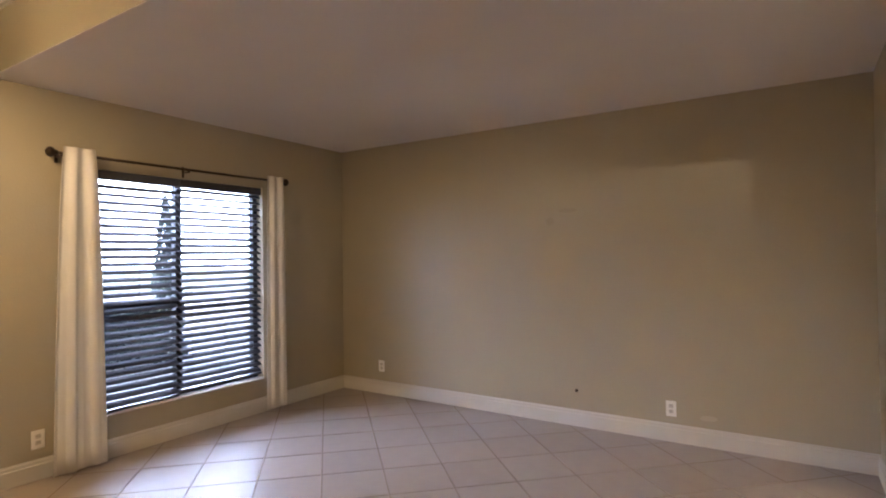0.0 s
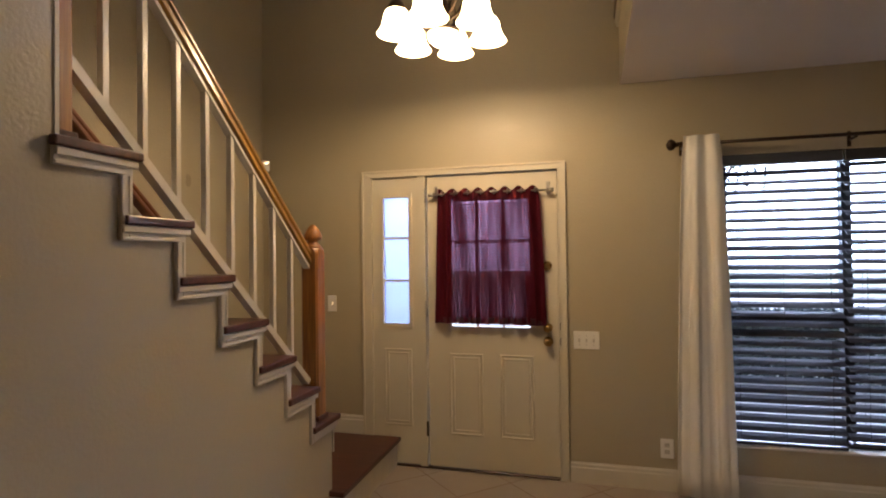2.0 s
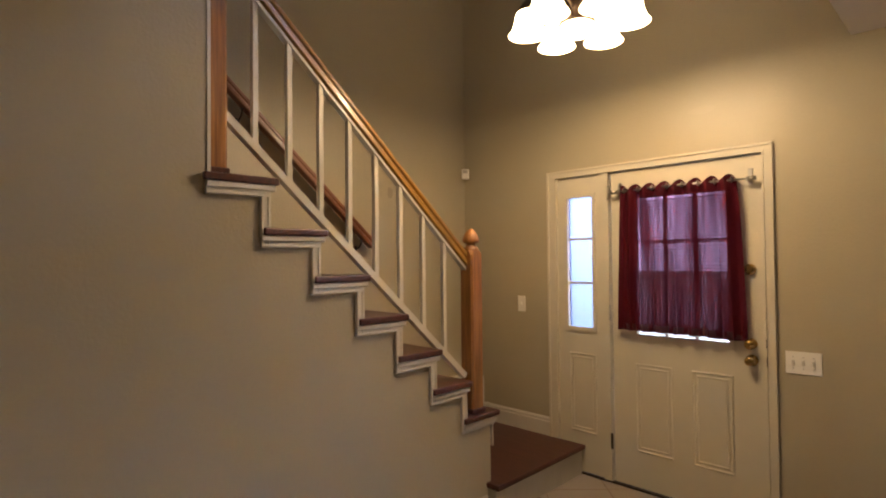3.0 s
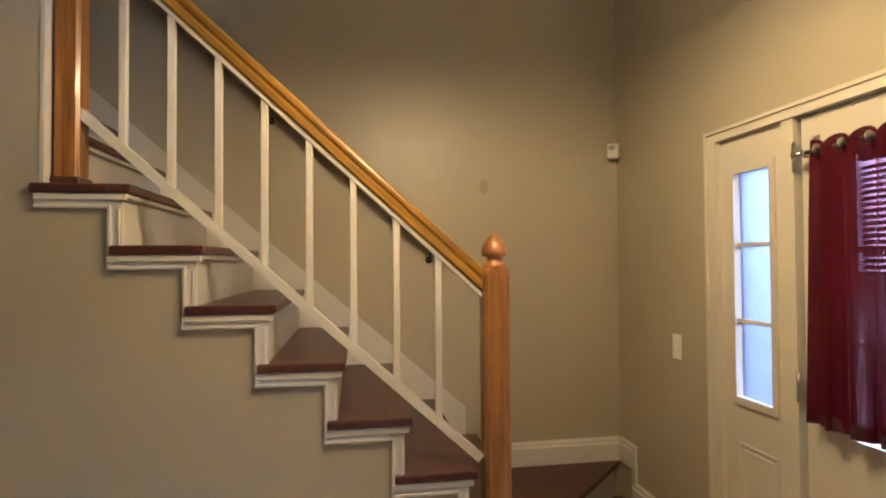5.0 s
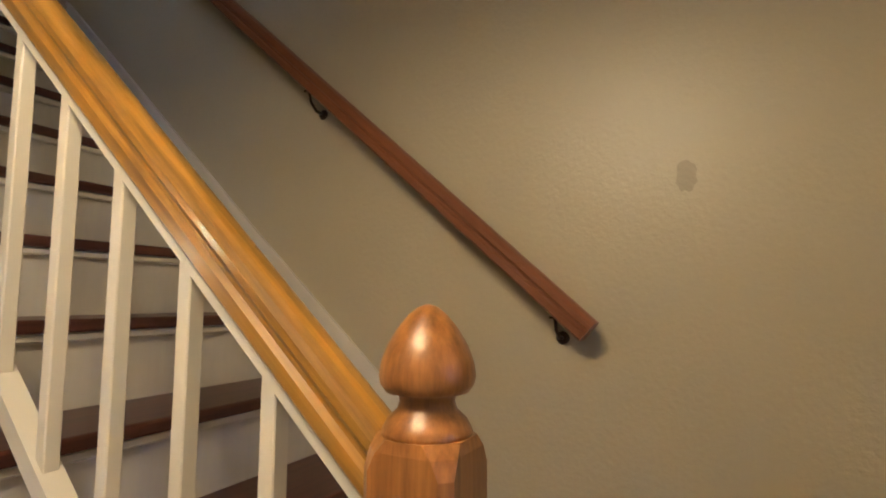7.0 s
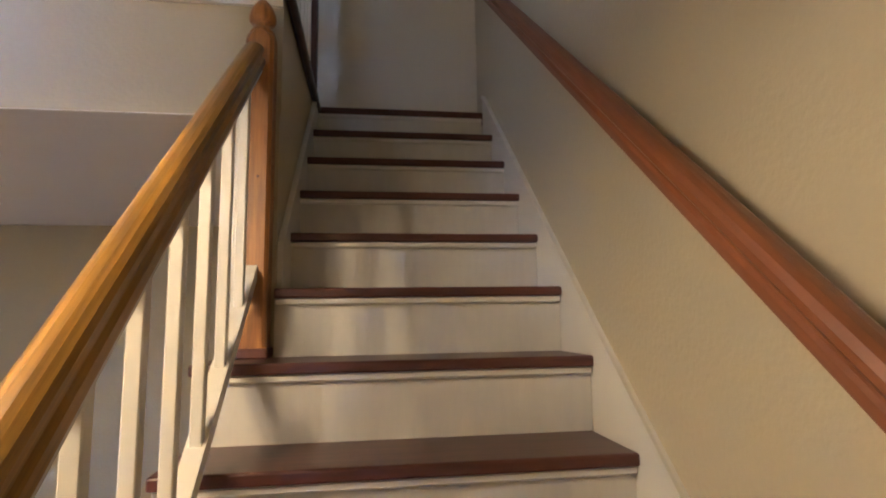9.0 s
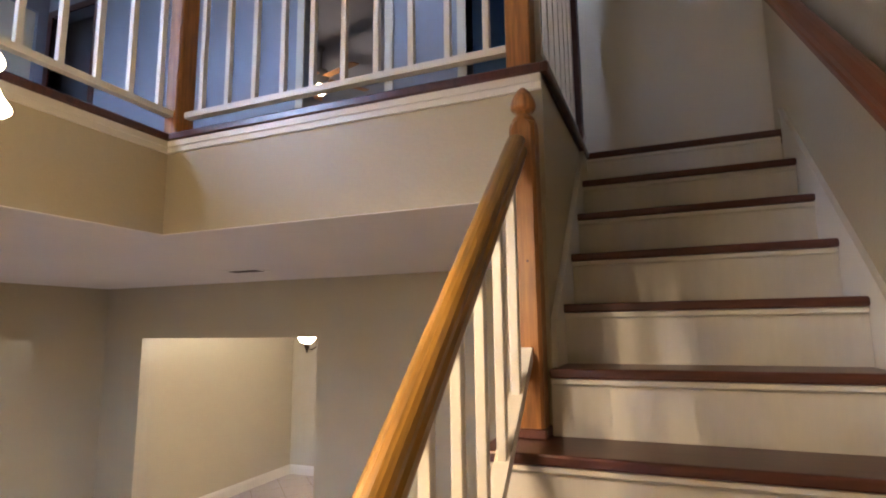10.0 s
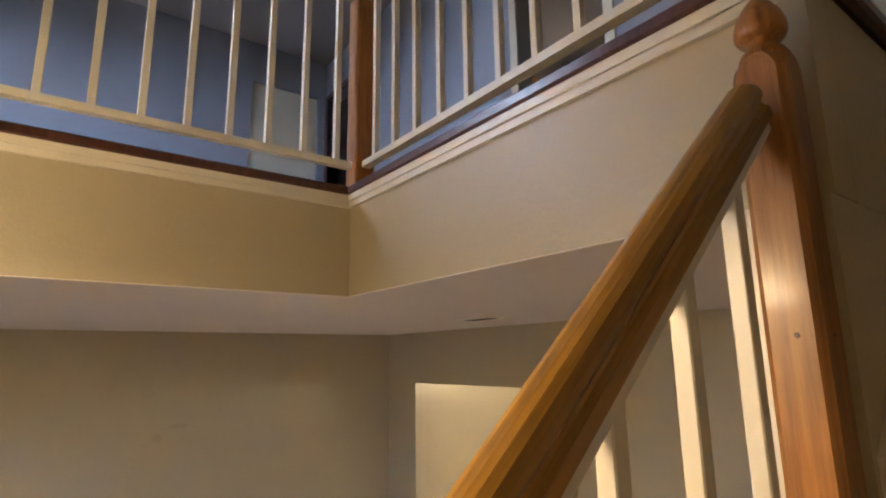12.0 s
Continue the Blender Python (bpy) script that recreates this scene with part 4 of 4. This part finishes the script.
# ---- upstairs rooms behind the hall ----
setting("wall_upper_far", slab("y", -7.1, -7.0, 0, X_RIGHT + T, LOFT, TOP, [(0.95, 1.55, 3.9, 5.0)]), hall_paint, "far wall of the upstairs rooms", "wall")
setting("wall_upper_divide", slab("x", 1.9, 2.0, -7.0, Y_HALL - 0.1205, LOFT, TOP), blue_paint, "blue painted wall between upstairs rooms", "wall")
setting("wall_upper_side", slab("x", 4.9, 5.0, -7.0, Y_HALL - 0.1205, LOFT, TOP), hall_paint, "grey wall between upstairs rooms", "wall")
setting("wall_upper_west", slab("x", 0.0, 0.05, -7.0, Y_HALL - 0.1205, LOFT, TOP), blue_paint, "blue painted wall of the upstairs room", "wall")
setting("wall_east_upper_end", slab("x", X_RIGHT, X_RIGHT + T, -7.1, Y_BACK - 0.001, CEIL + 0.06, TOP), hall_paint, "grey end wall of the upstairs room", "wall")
for x0, x1, mat, lab in ((1.02, 1.62, door_paint, "cream casing around an upstairs doorway"), (2.2, 2.86, door_paint, "cream casing around the upstairs bedroom doorway"), (5.14, 5.72, dark_wood, "dark wooden casing around an upstairs doorway")):
    setting("trim_upper", boxes((x0 - 0.06, x0, Y_HALL - 0.12, Y_HALL + 0.014, LOFT + 0.0005, 5.1), (x1, x1 + 0.06, Y_HALL - 0.12, Y_HALL + 0.014, LOFT + 0.0005, 5.1), (x0 - 0.06, x1 + 0.06, Y_HALL - 0.12, Y_HALL + 0.014, 5.1005, 5.16)), mat, lab, "trim")
upper_door = tagged(thing("door_2", (2.3, -4.2, LOFT), "cream upstairs bedroom door standing open", "door"), kind="structure")
part("leaf", boxes((2.215, 2.25, -4.55, -3.97, LOFT + 0.01, 5.08), bevel=0.003), door_paint, upper_door)
part("door_knob", lathe(bmesh.new(), [(0.025, 0.0), (0.012, 0.01), (0.026, 0.035), (0.01, 0.055)], (2.2505, -4.48, 4.0), 16, "x"), brass, upper_door)
east_door = tagged(thing("door_3", (5.83, -3.4, LOFT), "pale closed door on the loft side wall", "door"), kind="structure")
part("leaf", boxes((X_RIGHT + 0.03, X_RIGHT + 0.07, -3.745, -3.045, LOFT + 0.005, 5.128), bevel=0.003), door_paint, east_door)
plate("light_switch", (3.12, Y_HALL, 4.12), "y", 0.07, 0.118, "white light switch on the upstairs hall wall", "light switch", [("toggle", 0, 0, 0.005, 0.011, 0.008, plastic_white)])
fx, fy, fz = 4.22, -5.97, 5.05
fan = thing("ceiling_fan", (fx, fy, fz), "brown bladed ceiling fan with a lit white globe", "ceiling fan")
part("motor", lathe(bmesh.new(), [(0.02, TOP - 0.001), (0.05, TOP - 0.01), (0.018, TOP - 0.08), (0.016, fz + 0.22), (0.09, fz + 0.19), (0.11, fz + 0.13), (0.09, fz + 0.07), (0.05, fz + 0.04), (0.05, fz + 0.01)], (fx, fy, 0), 24), nickel, fan)
part("globe", lathe(bmesh.new(), [(0.045, 0.02), (0.075, -0.01), (0.085, -0.05), (0.06, -0.09), (0.01, -0.105)], (fx, fy, fz), 24), shade_glass, fan, "lit white glass globe")
for i in range(5):
    a = radians(20 + 72 * i)
    bm = bmesh.new()
    box(bm, 0.10, 0.62, -0.06, 0.06, -0.004, 0.004, bevel=0.003)
    bm.transform(Matrix.Translation((fx, fy, fz + 0.10)) @ Matrix.Rotation(a, 4, "Z") @ Matrix.Rotation(radians(10), 4, "X"))
    part("blade", bm, oak_post, fan)

# ---- ceiling register ----
vent = thing("ceiling_vent", (3.375, -3.91, CEIL), "dark slotted ceiling air register with white rim", "ceiling vent")
part("frame", slab("z", CEIL - 0.008, CEIL - 0.0005, 3.215, 3.535, -4.0, -3.82, [(3.24, 3.51, -3.975, -3.845)]), plastic_white, vent)
part("backing", boxes((3.24, 3.51, -3.975, -3.845, CEIL - 0.002, CEIL - 0.0006)), plastic_dark, vent)
for i in range(7):
    y = -3.965 + i * 0.0183
    part("slat", boxes((3.24, 3.51, y, y + 0.004, CEIL - 0.007, CEIL - 0.0022)), bronze, vent)

# ---- outdoors ----
lawn = material("lawn", (0.15, 0.17, 0.09), 0.9, grain=0.3, scale=(15, 15, 15), stain=0.2, stain_scale=0.4)
bark = material("bark", (0.13, 0.10, 0.08), 0.9, grain=0.3, scale=(20, 20, 3), bump=0.5, bump_scale=20)
leaf_green = material("leaf_green", (0.055, 0.075, 0.07), 0.6, grain=0.3, scale=(6, 6, 6))
concrete = material("concrete", (0.42, 0.40, 0.37), 0.85, grain=0.1, scale=(10, 10, 10), stain=0.08)
stucco = material("stucco", (0.42, 0.38, 0.33), 0.85, grain=0.08, scale=(20, 20, 20), stain=0.08)
bm = bmesh.new()
prism(bm, [(-300, T + 0.01), (300, T + 0.01), (300, 400), (-300, 400)], "z", -0.4, -0.15)
setting("ground", bm, lawn, "green front lawn", "ground")
setting("pavement", boxes((-3.0, 16.0, T + 0.012, 7.4, -0.149, -0.10)), concrete, "pale concrete front walk", "pavement")


def tree(x, y, tall, spread, seed, label):
    rng = random.Random(seed)
    ob = thing("tree", (x, y, -0.15), label, "tree", "front yard trees")
    bm = bmesh.new()
    trunk = [(x + 0.06 * math.sin(i), y + 0.05 * math.cos(i * 1.3), -0.2 + tall * 0.6 * i / 6) for i in range(7)]
    tube(bm, trunk, 0.16, 10)
    tips = []
    for i in range(9):
        a, s = rng.uniform(0, 6.28), trunk[rng.randint(3, 6)]
        e = (s[0] + math.cos(a) * spread * rng.uniform(0.5, 1), s[1] + math.sin(a) * spread * rng.uniform(0.5, 1), s[2] + tall * rng.uniform(0.15, 0.4))
        tube(bm, [s, ((s[0] + e[0]) / 2, (s[1] + e[1]) / 2, (s[2] + e[2]) / 2 + 0.15), e], 0.04, 6)
        tips.append(e)
    part("trunk", bm, bark, ob)
    verts, faces = [], []
    for i in range(2600):
        t = rng.choice(tips)
        p = Vector(t) + Vector((rng.gauss(0, 0.5), rng.gauss(0, 0.5), rng.gauss(0, 0.4)))
        m = Euler((rng.uniform(0, 6), rng.uniform(0, 6), rng.uniform(0, 6))).to_matrix()
        s = rng.uniform(0.04, 0.09)
        n = len(verts)
        for q in ((-s, 0, 0), (0, -s * 0.5, 0), (s, 0, 0), (0, s * 0.5, 0)):
            verts.append(p + m @ Vector(q))
        faces.append((n, n + 1, n + 2, n + 3))
    data = bpy.data.meshes.new("crown")
    data.from_pydata(verts, [], faces)
    data.materials.append(leaf_green)
    crown = new("crown", data)
    crown.parent = ob
    crown.matrix_parent_inverse = Matrix.Translation(ob.location).inverted()
    return ob


tree(4.6, 9.0, 6.5, 2.0, 1, "leafy tree across the front lawn")
setting("road", boxes((-200, 200, 7.5, 19, -0.149, -0.13)), concrete, "pale sunlit concrete street", "road")
sky_glow = material("sky_glow", (0.62, 0.78, 1.0), 1.0, emit=17.0)
setting("backdrop", boxes((-110, 120, 62, 62.2, -2, 70)), sky_glow, "bright hazy sky in the distance", "sky")


def shrub(name, label, inside, count, size, seed, base):
    """Leaves strewn through a shape round a few stems."""
    r = random.Random(seed)
    ob = thing(name, base, label, "shrub", "front yard shrubs")
    part("stem", tube(bmesh.new(), [base, (base[0], base[1], base[2] + 0.4)], 0.03, 8), bark, ob)
    verts, faces = [], []
    for _ in range(count):
        p = Vector(inside(r))
        m = Euler((r.uniform(0, 6), r.uniform(0, 6), r.uniform(0, 6))).to_matrix()
        s, n = r.uniform(0.6, 1.2) * size, len(verts)
        verts += [p + m @ Vector(q) for q in ((-s, 0, 0), (0, -s * 0.5, 0), (s, 0, 0), (0, s * 0.5, 0))]
        faces.append((n, n + 1, n + 2, n + 3))
    data = bpy.data.meshes.new("foliage")
    data.from_pydata(verts, [], faces)
    data.materials.append(leaf_green)
    ob2 = new("foliage", data)
    ob2.parent = ob
    ob2.matrix_parent_inverse = Matrix.Translation(ob.location).inverted()
    return ob


def cone(r):
    h = r.random() ** 1.4
    a, rad = r.uniform(0, 6.28), 0.30 * (1 - h) ** 0.7 * r.random() ** 0.4 + 0.01
    return (6.03 + rad * math.cos(a), 3.9 + rad * math.sin(a), -0.1 + 2.5 * h)


def low_hedge(r):
    return (r.uniform(3.3, 5.95), r.uniform(3.75, 4.5), -0.15 + 0.92 * r.random() ** 0.7)


shrub("shrub", "slender conical evergreen shrub in the front yard", cone, 2600, 0.05, 31, (6.03, 3.9, -0.15))
shrub("hedge", "low dark green hedge in the shade", low_hedge, 7500, 0.06, 32, (4.6, 4.1, -0.15))

# ---- floor tiles ----
PITCH = 0.407
d = PITCH / math.sqrt(2)
bm = bmesh.new()
g = PITCH / 2 - 0.0035
for s, h, in ((1, 1),):
    low = [bm.verts.new((x * g, y * g, -0.0055)) for x, y in ((-1, -1), (1, -1), (1, 1), (-1, 1))]
    high = [bm.verts.new((x * (g - 0.0025), y * (g - 0.0025), 0.0)) for x, y in ((-1, -1), (1, -1), (1, 1), (-1, 1))]
    bm.faces.new(high)
    for i in range(4):
        bm.faces.new((low[i], low[(i + 1) % 4], high[(i + 1) % 4], high[i]))
bm.normal_update()
tile_mesh = mesh_of("tile", bm, tile_face)
floor_ob = bpy.data.objects["floor"]
rng = random.Random(21)
for i in range(-20, 21):
    for j in range(-20, 21):
        x, y = 4.224 + (i + j) * d, -1.847 + d + (i - j) * d
        inside = 1.35 < x < X_RIGHT - 0.27 and Y_BACK + 0.1 < y < -0.27
        if inside:
            t = new("tile", tile_mesh)
            t.parent = floor_ob
            t.matrix_basis = pose(x, y, rng.uniform(-0.0006, 0.0004), rng.uniform(-0.05, 0.05), rng.uniform(-0.05, 0.05), 45)
# cut tiles along the walls and those of the next room, in one sheet
def clipped(poly, x0, x1, y0, y1):
    for axis, lim, sign in ((0, x0, 1), (0, x1, -1), (1, y0, 1), (1, y1, -1)):
        out = []
        for a, b in zip(poly, poly[1:] + poly[:1]):
            ia, ib = sign * (a[axis] - lim) >= 0, sign * (b[axis] - lim) >= 0
            if ia:
                out.append(a)
            if ia != ib:
                f = (lim - a[axis]) / (b[axis] - a[axis])
                out.append((a[0] + f * (b[0] - a[0]), a[1] + f * (b[1] - a[1])))
        poly = out
        if len(poly) < 3:
            return []
    return poly


bm = bmesh.new()
h = d - 0.005
for i in range(-40, 41):
    for j in range(-40, 41):
        x, y = 4.224 + (i + j) * d, -1.847 + d + (i - j) * d
        if 1.35 < x < X_RIGHT - 0.27 and Y_BACK + 0.1 < y < -0.27:
            continue
        for area in ((1.0, X_RIGHT, Y_BACK + 0.1 - 0.3, 0.0), (1.6, KX, KY, Y_BACK - 0.2)):
            poly = clipped([(x - h, y), (x, y - h), (x + h, y), (x, y + h)], *area)
            if poly:
                bm.faces.new([bm.verts.new((p[0], p[1], -0.0004)) for p in poly])
bmesh.ops.recalc_face_normals(bm, faces=bm.faces)
edge = new("tile_border", mesh_of("tile_border", bm, tile_face))
edge.parent = floor_ob
tagged(edge, "cut floor tiles along the walls", kind="stuff")
